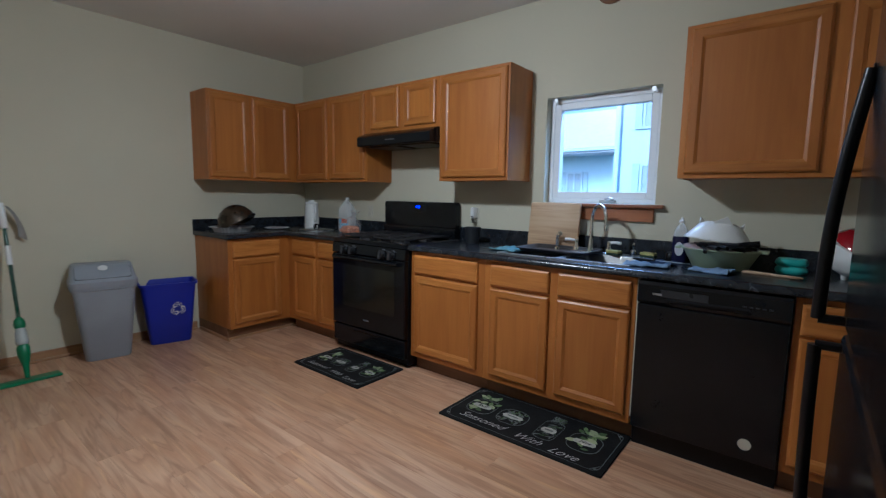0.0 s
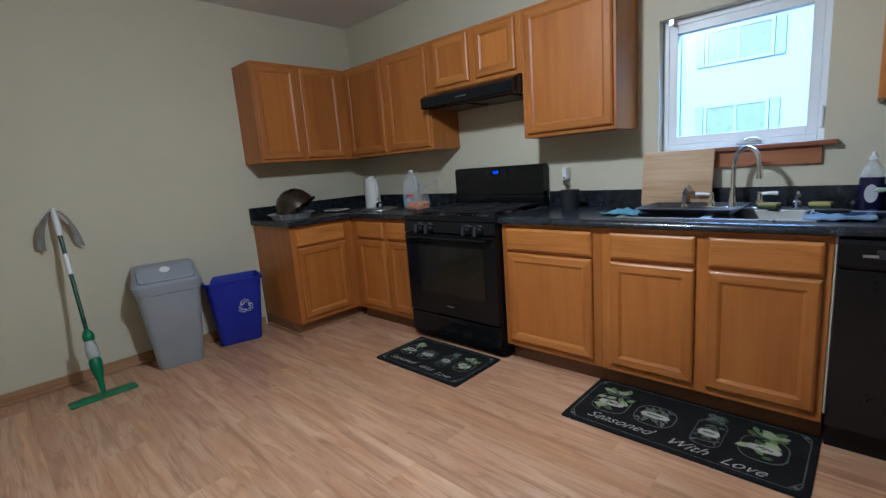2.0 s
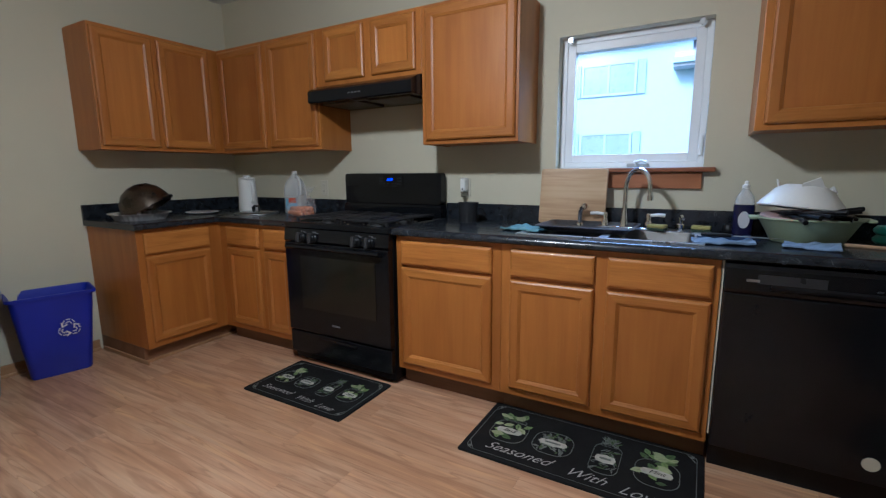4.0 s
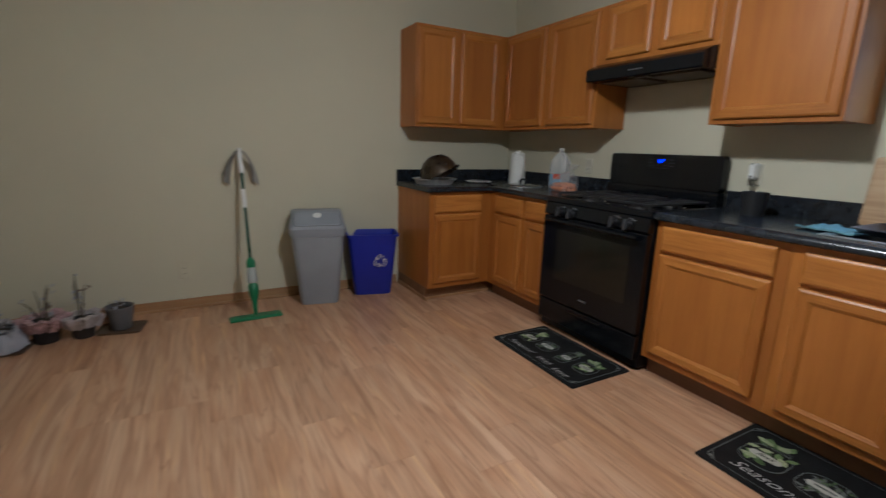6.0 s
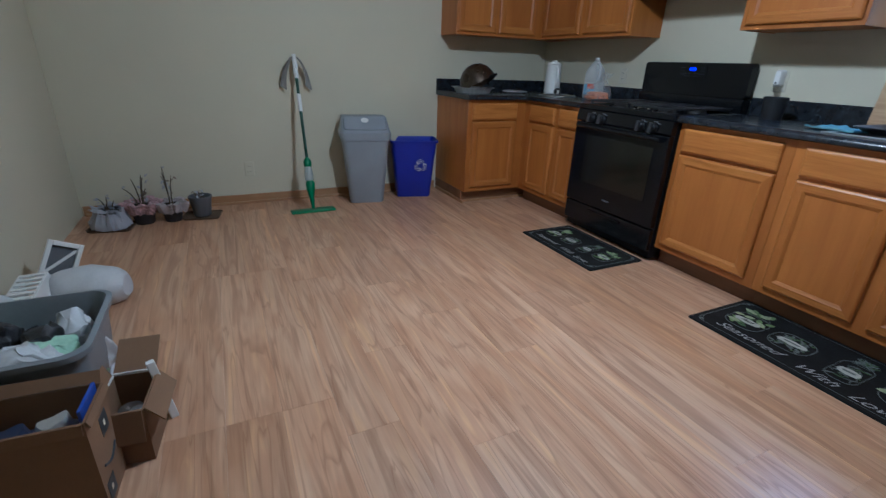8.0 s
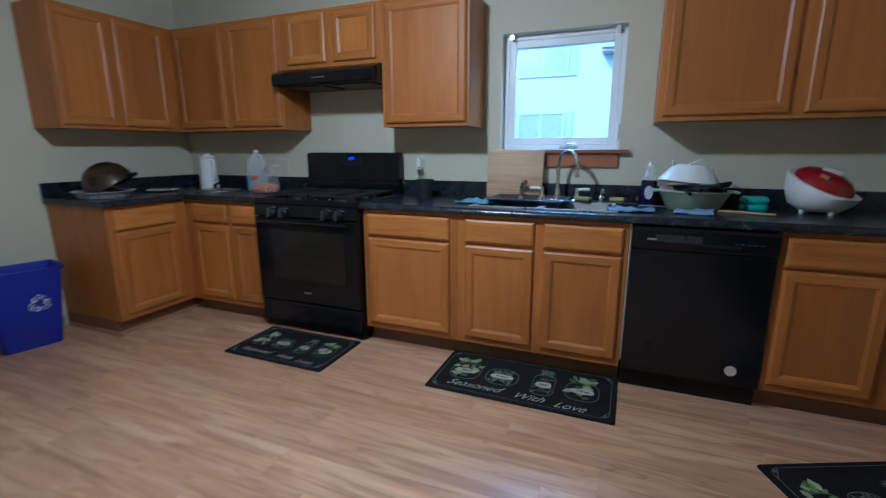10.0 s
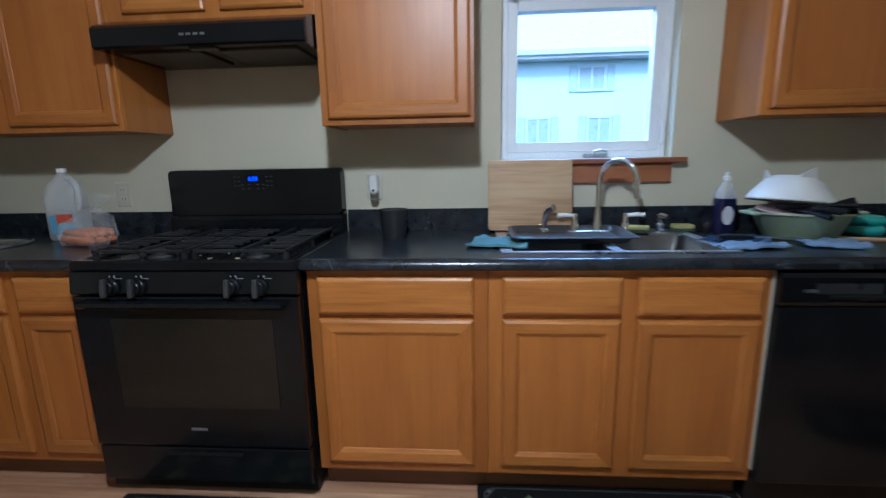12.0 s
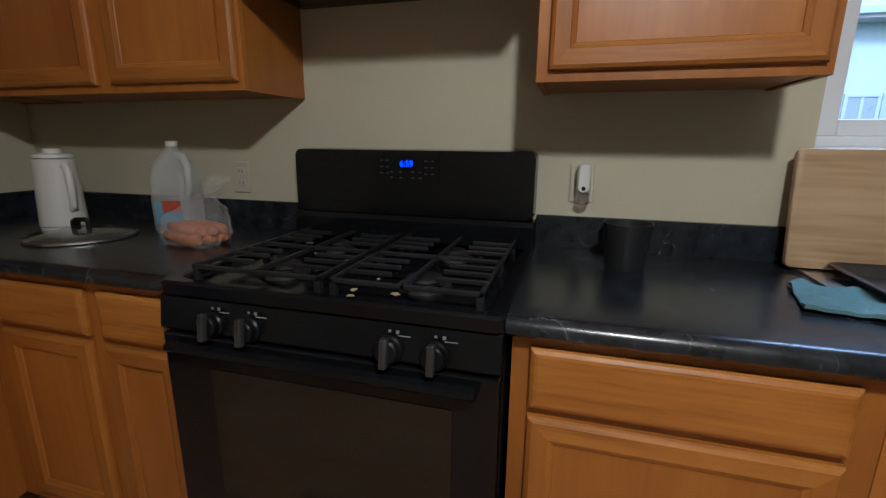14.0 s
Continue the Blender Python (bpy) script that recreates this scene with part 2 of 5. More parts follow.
def rrect(w, d, r, z, cx=0.0, cy=0.0, n=5):
    pts = []
    r = min(r, w / 2 - 1e-4, d / 2 - 1e-4)
    for k, (sx, sy) in enumerate(((1, 1), (-1, 1), (-1, -1), (1, -1))):
        for i in range(n + 1):
            a = math.pi / 2 * (k + i / n)
            pts.append((cx + sx * (w / 2 - r) + r * math.cos(a), cy + sy * (d / 2 - r) + r * math.sin(a), z))
    return pts


def ring(r, z, n=28, cx=0.0, cy=0.0, sx=1.0, sy=1.0):
    return [(cx + sx * r * math.cos(2 * math.pi * i / n), cy + sy * r * math.sin(2 * math.pi * i / n), z) for i in range(n)]


def lathe(bm, profile, n=28, cx=0.0, cy=0.0, start=True, end=True, sx=1.0, sy=1.0):
    return loft(bm, [ring(r, z, n, cx, cy, sx, sy) for r, z in profile], start, end)


def tube(bm, pts, r, n=10, cap=True):
    """A round bar along a line of points; r: a number or one for each point."""
    pts = [Vector(p) for p in pts]
    rs = r if isinstance(r, (list, tuple)) else [r] * len(pts)
    loops, up = [], None
    for i, p in enumerate(pts):
        d = (pts[min(i + 1, len(pts) - 1)] - pts[max(i - 1, 0)]).normalized()
        if up is None:
            up = d.orthogonal().normalized()
        up = (up - d * up.dot(d)).normalized()
        side = d.cross(up)
        loops.append([p + rs[i] * (math.cos(2 * math.pi * k / n) * up + math.sin(2 * math.pi * k / n) * side) for k in range(n)])
    return loft(bm, loops, cap, cap)


def prism(bm, profile, x0, x1):
    """A profile of (y, z) drawn out along x."""
    return loft(bm, [[(x0, y, z) for y, z in profile], [(x1, y, z) for y, z in profile]])


def panel(bm, x0, x1, z0, z1, steps):
    """A raised or sunk front that faces -y: rectangles given by (inset, y), joined in turn."""
    return loft(bm, [[(x0 + i, y, z0 + i), (x1 - i, y, z0 + i), (x1 - i, y, z1 - i), (x0 + i, y, z1 - i)] for i, y in steps])


def moved(bm, m):
    bmesh.ops.transform(bm, matrix=m, verts=bm.verts)
    return bm


def lettering(text, size, shear=0.0, thin=0.0):
    """A flat mesh of the text in the xy plane, centred."""
    cu = bpy.data.curves.new("text", "FONT")
    cu.body, cu.size, cu.shear, cu.align_x, cu.align_y, cu.extrude, cu.offset = text, size, shear, "CENTER", "CENTER", 0.0004, -thin
    ob = bpy.data.objects.new("text", cu)
    scene.collection.objects.link(ob)
    bpy.context.view_layer.update()
    me = bpy.data.meshes.new_from_object(ob.evaluated_get(bpy.context.evaluated_depsgraph_get()))
    bpy.data.objects.remove(ob)
    bm = bmesh.new()
    bm.from_mesh(me)
    bpy.data.meshes.remove(me)
    return bm


# ---- the room ----
EAST, SOUTH, TOP, TH = 5.20, -4.03, 2.60, 0.14
WX0, WX1, WZ0, WZ1 = 2.865, 3.605, 1.228, 1.938


def structure(name, bm, material, label):
    return tagged(part(name, bm, material), label, name.split("_")[0], "", "structure")


floor = structure("floor", boxes((-TH, EAST + TH, SOUTH - TH, TH, -0.12, -0.006)), KICK, "tan wood-look vinyl plank floor with swirling grain")
structure("ceiling", boxes((-TH, EAST + TH, SOUTH - TH, TH, TOP, TOP + 0.1)), CEIL, "flat off-white painted kitchen ceiling")
structure("wall_north", boxes((-TH, WX0, 0, TH, -0.006, TOP), (WX1, EAST + TH, 0, TH, -0.006, TOP), (WX0, WX1, 0, TH, -0.006, WZ0), (WX0, WX1, 0, TH, WZ1, TOP)), WALL,
          "beige-grey painted kitchen wall with a window opening")
structure("wall_west", boxes((-TH, 0, SOUTH, 0, -0.006, TOP)), WALL, "plain beige-grey painted wall")
structure("wall_south", boxes((-TH, EAST + TH, SOUTH - TH, SOUTH, -0.006, TOP)), WALL, "plain beige-grey painted wall")
structure("wall_east", boxes((EAST, EAST + TH, SOUTH, 0, -0.006, TOP)), WALL, "plain beige-grey painted wall")


def skirting(x0, x1, y0, y1, lift=0.0):
    bm = boxes((x0, x1, y0, y1, 0.0, 0.075 + lift), bev=0.004)
    return bm


base_w = tagged(part("baseboard", skirting(0.001, 0.013, SOUTH + 0.013, -1.19), TRIM), "light oak baseboard along the foot of the wall", "baseboard", "", "structure")
part("shoe_moulding", skirting(0.014, 0.027, SOUTH + 0.028, -1.192, -0.055), TRIM, base_w)
base_s = tagged(part("baseboard", moved(skirting(0.001, 0.013, 0.0, 5.16), pose(0.014, SOUTH, 0, 0, 0, -90) @ pose(0, 0, 0)), TRIM), "light oak baseboard along the foot of the wall", "baseboard", "", "structure")
base_s.matrix_basis = Matrix.Identity(4)


# ---- window ----
def window():
    w = thing("window_1", pose(3.235, 0.07, WZ0), "white vinyl casement window above the sink, shut", "window", "", "structure")
    hw, h = (WX1 - WX0) / 2, WZ1 - WZ0
    bm = bmesh.new()

    def frame_of(x, z0, z1, t, y0, y1):
        for q in ((-x, -x + t, y0, y1, z0, z1), (x - t, x, y0, y1, z0, z1), (-x + t, x - t, y0, y1, z0, z0 + t), (-x + t, x - t, y0, y1, z1 - t, z1)):
            box(bm, *q, bev=0.003)
    frame_of(hw - 0.001, 0.001, h - 0.001, 0.03, 0.0, 0.065)
    part("window_frame", bm, VINYL, w)
    bm = bmesh.new()
    frame_of(hw - 0.0312, 0.0312, h - 0.0312, 0.044, 0.003, 0.058)
    part("sash", bm, VINYL, w)
    p = part("pane", boxes((-hw + 0.07, hw - 0.07, 0.036, 0.04, 0.07, h - 0.07)), PANE, w)
    p.visible_shadow = False
    # crank at the foot of the sash, latch on the jamb, brackets at the head
    bm = bmesh.new()
    box(bm, -0.055, 0.055, -0.014, 0.0, 0.004, 0.022, bev=0.004)
    tube(bm, [(0.0, -0.016, 0.016), (-0.01, -0.03, 0.03), (0.02, -0.034, 0.036), (0.045, -0.034, 0.03)], 0.006)
    part("crank", moved(bm, pose(0.06, 0, 0)), STEEL, w)
    part("latch", boxes((hw - 0.027, hw - 0.012, -0.018, 0.0, 0.06, 0.16), bev=0.004), VINYL, w)
    for sx in (-1, 1):
        bm = boxes((-0.012, 0.012, -0.05, -0.046, h - 0.03, h - 0.002), (-0.010, 0.010, -0.046, -0.012, h - 0.006, h - 0.002), (-0.004, 0.004, -0.046, -0.02, h - 0.03, h - 0.025))
        part("shade_bracket", moved(bm, pose(sx * (hw - 0.055), 0, 0)), plain("bright_zinc", (0.55, 0.56, 0.58), 0.35, 0.8), w)
    sill = part("window_sill", boxes((2.84, 3.66, -0.045, 0.068, WZ0 - 0.024, WZ0 - 0.0005), bev=0.006), SILL, None)
    tagged(sill, "reddish-brown wooden window sill with apron", "sill", "", "structure")
    part("apron", boxes((2.86, 3.605, -0.02, -0.001, WZ0 - 0.108, WZ0 - 0.025), bev=0.004), wood("apron_wood", 0, (0.22, 0.082, 0.032), (0.30, 0.115, 0.045), (0.36, 0.145, 0.06), 0.35), sill)


window()


# ---- cabinets ----
def front(c, kind, x0, x1, z0, z1, y):
    """A framed door with a sunk panel, or a drawer front with eased edges; y: the face frame's face."""
    if kind == "door":
        steps = [(0, y), (0, y - 0.010), (0.003, y - 0.015), (0.011, y - 0.02), (0.044, y - 0.02), (0.048, y - 0.0175), (0.056, y - 0.0135), (0.058, y - 0.0105)]
        bm = loft(bmesh.new(), [[(x0 + i, v, z0 + i), (x1 - i, v, z0 + i), (x1 - i, v, z1 - i), (x0 + i, v, z1 - i)] for i, v in steps], False, False)
        for k, f in enumerate(bm.faces):
            f.material_index = 1 if k % 4 in (0, 2) else 0
        d = part("door", bm, MAPLE, c)
        d.data.materials.append(MAPLE_H)
        i = 0.0575
        part("door_panel", boxes((x0 + i, x1 - i, y - 0.0105, y - 0.004, z0 + i, z1 - i)), MAPLE, d)
        return d
    return part("drawer_front", panel(bmesh.new(), x0, x1, z0, z1, [(0, y), (0, y - 0.009), (0.003, y - 0.014), (0.010, y - 0.0185), (0.016, y - 0.02)]), MAPLE_H, c)


def cabinet(name, m, x0, x1, depth, z0, z1, fronts, label, toe=False, drop=0.0):
    xc = (x0 + x1) / 2
    c = thing(name, m @ Matrix.Translation((xc, 0, 0)), label, "cabinet", "wall cabinets" if z0 > 1 else "base cabinets")
    a, b = x0 - xc + 0.0005, x1 - xc - 0.0005
    zb = 0.105 if toe else z0
    if z0 > 1:
        bm = boxes((a, b, -depth + 0.02, -0.001, zb + 0.005, z1), (a, a + 0.016, -depth + 0.02, -0.001, zb, zb + 0.0048), (b - 0.016, b, -depth + 0.02, -0.001, zb, zb + 0.0048))
    else:
        bm = boxes((a, b, -depth + 0.02, -0.001, zb, z1 - drop))
    part("body", bm, MAPLE, c)
    part("face_frame", boxes((a, b, -depth, -depth + 0.0195, zb, z1), bev=0.0015), MAPLE, c)
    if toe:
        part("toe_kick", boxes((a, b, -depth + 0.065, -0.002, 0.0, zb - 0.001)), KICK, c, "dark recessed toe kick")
        if x0 < 0:
            part("shoe_moulding", boxes((a, b, -depth + 0.05, -depth + 0.0645, 0.0, 0.02), (a - 0.012, a - 0.0005, -depth + 0.005, -0.03, 0.0, 0.028), bev=0.004), TRIM, c)
    for kind, u0, u1, w0, w1 in fronts:
        front(c, kind, u0 - xc, u1 - xc, w0, w1, -depth - 0.001)
    return c


N, W = Matrix.Identity(4), pose(0, 0, 0, 0, 0, 90)
DZ, RZ = (0.145, 0.700), (0.716, 0.848)


def low(u0, u1):
    return [("drawer", u0, u1, *RZ), ("door", u0, u1, *DZ)]


LB, LU = "honey-stained maple base cabinet under the black worktop", "honey-stained maple wall cabinet with a recessed-panel door"
cabinet("base_cabinet", W, -1.172, -0.002, 0.61, 0, 0.874, low(-1.132, -0.70), "honey-stained maple corner base cabinet beside the bins", True)
cabinet("base_cabinet", N, 0.612, 1.342, 0.61, 0, 0.874, low(0.70, 1.035) + low(1.085, 1.33), LB, True)
cabinet("base_cabinet", N, 2.165, 2.79, 0.61, 0, 0.874, low(2.203, 2.742), LB, True)
cabinet("base_cabinet", N, 2.79, 3.70, 0.61, 0, 0.874, low(2.838, 3.23) + low(3.282, 3.676), "honey-stained maple sink base cabinet with two doors", True, 0.14)
cabinet("base_cabinet", N, 4.326, EAST - 0.002, 0.61, 0, 0.874, low(4.350, 4.74) + low(4.785, 5.16), LB, True)
UZ = (1.396, 2.112)
cabinet("wall_cabinet", W, -1.157, -0.002, 0.305, 1.372, 2.134, [("door", -1.149, -0.79, *UZ), ("door", -0.757, -0.385, *UZ)], "honey-stained maple corner wall cabinet with two doors")
cabinet("wall_cabinet", N, 0.307, 1.348, 0.305, 1.372, 2.134, [("door", 0.330, 0.815, *UZ), ("door", 0.872, 1.335, *UZ)], "honey-stained maple wall cabinet with two doors")
cabinet("wall_cabinet", N, 1.348, 2.157, 0.305, 1.772, 2.134, [("door", 1.415, 1.742, 1.800, 2.112), ("door", 1.80, 2.12, 1.800, 2.112)], "short honey-stained maple cabinet above the range hood")
cabinet("wall_cabinet", N, 2.157, 2.748, 0.305, 1.372, 2.134, [("door", 2.186, 2.732, *UZ)], LU)
cabinet("wall_cabinet", N, 3.778, EAST - 0.002, 0.305, 1.372, 2.134, [("door", 3.808, 4.352, *UZ), ("door", 4.412, 4.78, *UZ), ("door", 4.81, 5.17, *UZ)], "honey-stained maple wall cabinet with recessed-panel doors")

# ---- worktops ----
SX0, SX1, SY0, SY1 = 2.862, 3.612, -0.535, -0.075
NOSE = [(-0.55, 0.876), (-0.642, 0.876), (-0.648, 0.882)] + [(-0.62 - 0.028 * math.cos(radians(a)), 0.886 + 0.028 * math.sin(radians(a))) for a in range(0, 91, 9)] + [(-0.55, 0.914)]


def splash(bm, x0, x1):
    prism(bm, [(-0.001, 0.9145), (-0.001, 1.014), (-0.018, 1.014), (-0.022, 1.009), (-0.022, 0.9145)], x0, x1)


top = thing("worktop", pose(3.67, -0.3, 0.876), "black marble-veined laminate worktop with upstand", "worktop")
bm = bmesh.new()
prism(bm, NOSE, 2.157, EAST - 0.002)
for q in ((2.157, SX0, -0.55, -0.001), (SX1, EAST - 0.002, -0.55, -0.001), (SX0, SX1, -0.55, SY0), (SX0, SX1, SY1, -0.001)):
    box(bm, *q, 0.876, 0.914)
bmesh.ops.remove_doubles(bm, verts=bm.verts, dist=1e-5)
part("slab", moved(bm, pose(-3.67, 0.3, -0.876)), STONE, top, smooth=True)
bm = bmesh.new()
splash(bm, 2.157, EAST - 0.002)
part("upstand", moved(bm, pose(-3.67, 0.3, -0.876)), STONE, top)
top = thing("worktop", pose(0.6, -0.3, 0.876), "black marble-veined laminate corner worktop with upstand", "worktop")
bm = bmesh.new()
prism(bm, NOSE, 0.55, 1.344)
box(bm, 0.55, 1.344, -0.55, -0.001, 0.876, 0.914)
moved(prism(bm2 := bmesh.new(), NOSE, -1.19, -0.55), W)
box(bm2, 0.001, 0.55, -1.19, -0.001, 0.876, 0.914)
me = bpy.data.meshes.new("tmp")
bm2.to_mesh(me)
bm.from_mesh(me)
bm2.free()
bmesh.ops.remove_doubles(bm, verts=bm.verts, dist=1e-5)
part("slab", moved(bm, pose(-0.6, 0.3, -0.876)), STONE, top, smooth=True)
bm = bmesh.new()
splash(bm, 0.023, 1.344)
part("upstand", moved(bm, pose(-0.6, 0.3, -0.876)), STONE, top)
bm = bmesh.new()
splash(bm, -1.19, -0.001)
part("upstand", moved(moved(bm, W), pose(-0.6, 0.3, -0.876)), STONE, top)

# ---- range ----
BURNT = plain("burnt_aluminium", (0.05, 0.048, 0.045), 0.6, 0.6, vary=0.5, scale=40)
BURNER_PRINT = plain("pale_print", (0.22, 0.22, 0.23), 0.6)


def gas_range():
    x0, x1 = 1.347, 2.154
    w = (x1 - x0) / 2
    s = thing("gas_range", pose((x0 + x1) / 2, 0, 0), "black gas range with cast iron grates and a blue clock display", "stove")
    part("body", boxes((-w, w, -0.625, -0.025, 0.02, 0.885)), BLACK_SATIN, s)
    for sx in (-1, 1):
        for y in (-0.58, -0.07):
            bm = lathe(bmesh.new(), [(0.018, 0), (0.018, 0.02)], 12, sx * (w - 0.05), y)
            part("foot", bm, BLACK_SATIN, s)
    # cooktop: a shallow tray with a raised rim
    bm = loft(bmesh.new(), [rrect(2 * w + 0.006, 0.64, 0.02, 0.886, 0, -0.345), rrect(2 * w + 0.006, 0.64, 0.02, 0.912, 0, -0.345), rrect(2 * w - 0.004, 0.63, 0.02, 0.918, 0, -0.345),
                             rrect(2 * w - 0.05, 0.585, 0.03, 0.917, 0, -0.345), rrect(2 * w - 0.075, 0.56, 0.03, 0.900, 0, -0.345)])
    part("cooktop", bm, BLACK, s, smooth=True)
    # four burners: base, ring, cap
    for sx in (-1, 1):
        for y, r in ((-0.2, 0.036), (-0.48, 0.045)):
            b = part("burner", lathe(bmesh.new(), [(r + 0.02, 0.9), (r + 0.018, 0.908), (r + 0.004, 0.910), (r + 0.004, 0.918)], 24, sx * 0.19, y), BURNT, s, "dull blackened burner ring", smooth=True)
            part("burner_cap", lathe(bmesh.new(), [(r, 0.9185), (r + 0.002, 0.922), (r - 0.004, 0.928), (0.004, 0.929)], 24, sx * 0.19, y), IRON, b, smooth=True)
    # two grates, each a frame with fingers
    for sx in (-1, 1):
        bm = bmesh.new()
        c, hw, y0, y1, z = sx * 0.183, 0.172, -0.612, -0.082, 0.94
        t = 0.005
        for q in ((c - hw, c - hw + 2 * t, y0, y1), (c + hw - 2 * t, c + hw, y0, y1), (c - hw, c + hw, y0, y0 + 2 * t), (c - hw, c + hw, y1 - 2 * t, y1), (c - hw, c + hw, -0.353, -0.341), (c - t, c + t, y0, y1)):
            box(bm, *q, z - 0.006, z + 0.005, bev=0.002)
        for y in (y0 + 0.075, y0 + 0.135, y0 + 0.19, y1 - 0.19, y1 - 0.135, y1 - 0.075):
            for a in (-1, 1):
                box(bm, min(c + a * hw, c + a * 0.052), max(c + a * hw, c + a * 0.052), y - 0.0045, y + 0.0045, z - 0.004, z + 0.007, bev=0.002)
        for a in (-1, 1):
            for y in (y0 + 0.01, -0.347, y1 - 0.01):
                box(bm, c + a * (hw - 0.008) - 0.008, c + a * (hw - 0.008) + 0.008, y - 0.008, y + 0.008, 0.9005, z - 0.006, bev=0.002)
        part("grate", bm, IRON, s, "black cast iron grate")
    # crumbs and spills on the cooktop
    rng = random.Random(3)
    bm = bmesh.new()
    for k in range(16):
        x, y, r = rng.uniform(-0.33, 0.33), rng.uniform(-0.6, -0.12), rng.uniform(0.004, 0.013)
        loft(bm, [[(x + r * rng.uniform(0.6, 1.3) * math.cos(a), y + r * rng.uniform(0.6, 1.3) * math.sin(a), z) for a in (0, 1.2, 2.4, 3.7, 5.0)] for z in (0.9005, 0.9022)])
    tagged(part("crumbs", bm, plain("burnt_crumbs", (0.48, 0.38, 0.24), 0.8, vary=0.5), s, "burnt crumbs on the cooktop"), kind="stuff")
    # control panel, sloping, with four knobs
    bm = prism(bmesh.new(), [(-0.626, 0.80), (-0.668, 0.80), (-0.672, 0.806), (-0.662, 0.878), (-0.655, 0.885), (-0.626, 0.885)], -w, w)
    part("control_panel", bm, BLACK, s)
    for x in (-0.255, -0.158, 0.176, 0.273):
        k = part("knob", moved(lathe(bmesh.new(), [(0.03, 0), (0.03, 0.006), (0.026, 0.010), (0.0245, 0.024), (0.021, 0.027)], 24), pose(x, -0.6688, 0.826, 82)), BLACK_SATIN, s, smooth=True)
        part("grip", moved(boxes((-0.008, 0.008, -0.031, 0.031, 0.022, 0.04), bev=0.004), pose(x, -0.6688, 0.826, 82)), plain("knob_grey", (0.032, 0.032, 0.034), 0.55), k)
        part("pointer", moved(boxes((-0.0012, 0.0012, 0.004, 0.03, 0.0401, 0.0408)), pose(x, -0.6688, 0.826, 82)), BURNT, k)
        part("printed_mark", moved(boxes((-0.003, 0.003, 0.036, 0.041, -0.0002, 0.0006), (0.018, 0.045, 0.03, 0.0325, -0.0002, 0.0006), (0.014, 0.021, 0.0345, 0.0415, -0.0002, 0.0006)), pose(x, -0.67, 0.826, 82)), BURNER_PRINT, s, "small white printed burner marks")
    # oven door with window and bar handle
    d = part("oven_door", boxes((-w + 0.002, w - 0.002, -0.672, -0.627, 0.225, 0.793), bev=0.006), BLACK, s)
    part("oven_window", boxes((-0.27, 0.31, -0.675, -0.6725, 0.38, 0.715), bev=0.001), OVEN_GLASS, d, "dark brownish oven glass")
    bm = bmesh.new()
    prism(bm, [(-0.672, 0.752), (-0.70, 0.758), (-0.712, 0.768), (-0.71, 0.78), (-0.695, 0.785), (-0.672, 0.778)], -0.36, 0.36)
    part("door_handle", bm, BLACK, d)
    part("badge", boxes((-0.03, 0.03, -0.6745, -0.6725, 0.292, 0.301)), plain("dull_badge", (0.22, 0.22, 0.23), 0.5, 0.5), d, "small silver badge")
    dr = part("storage_drawer", boxes((-w + 0.002, w - 0.002, -0.665, -0.627, 0.075, 0.216), bev=0.005), BLACK, s)
    part("drawer_grip", prism(bmesh.new(), [(-0.665, 0.178), (-0.673, 0.182), (-0.673, 0.19), (-0.665, 0.196)], -0.15, 0.15), BLACK, dr)
    part("kick_strip", boxes((-w + 0.01, w - 0.01, -0.62, -0.6255, 0.02, 0.07)), BLACK_SATIN, s)
    # backguard
    bm = prism(bmesh.new(), [(-0.024, 0.886), (-0.024, 1.0), (-0.095, 1.0), (-0.10, 0.985), (-0.10, 0.9185)], -w, w)
    part("backguard_base", bm, BLACK, s)
    bm = loft(bmesh.new(), [[(x, -0.03 - (0 if f == 0 else 0.055), z) for x, _, z in [(p[0], 0, p[1] + 1.105) for p in [(q[0], q[1]) for q in rrect(2 * w - f * 0.012, 0.21 - f * 0.012, 0.022, 0)]]] for f in (0, 0.5, 1)])
    g = part("backguard", bm, BLACK, s, smooth=True)
    gl = part("display_glass", boxes((-0.105, 0.105, -0.0878, -0.0855, 1.112, 1.192)), BLACK, g, "glossy black clock panel")
    t = moved(lettering("6:59", 0.026), pose(0, -0.0886, 1.165, 90))
    part("clock_digits", t, glow("blue_digits", (0.006, 0.03, 1.0), 5.0), gl, "glowing blue clock digits")
    rows = [(x, z) for z in (1.14, 1.122) for x in (-0.05, -0.02, 0.02, 0.045)] + [(x, z) for x in (-0.085, -0.065, 0.065, 0.085) for z in (1.175, 1.155, 1.135)]
    for x, z in rows:
        part("printed_key", boxes((x - 0.005, x + 0.005, -0.0885, -0.088, z - 0.0018, z + 0.0018)), plain("grey_print", (0.045, 0.045, 0.05), 0.6), gl)
    return s


gas_range()


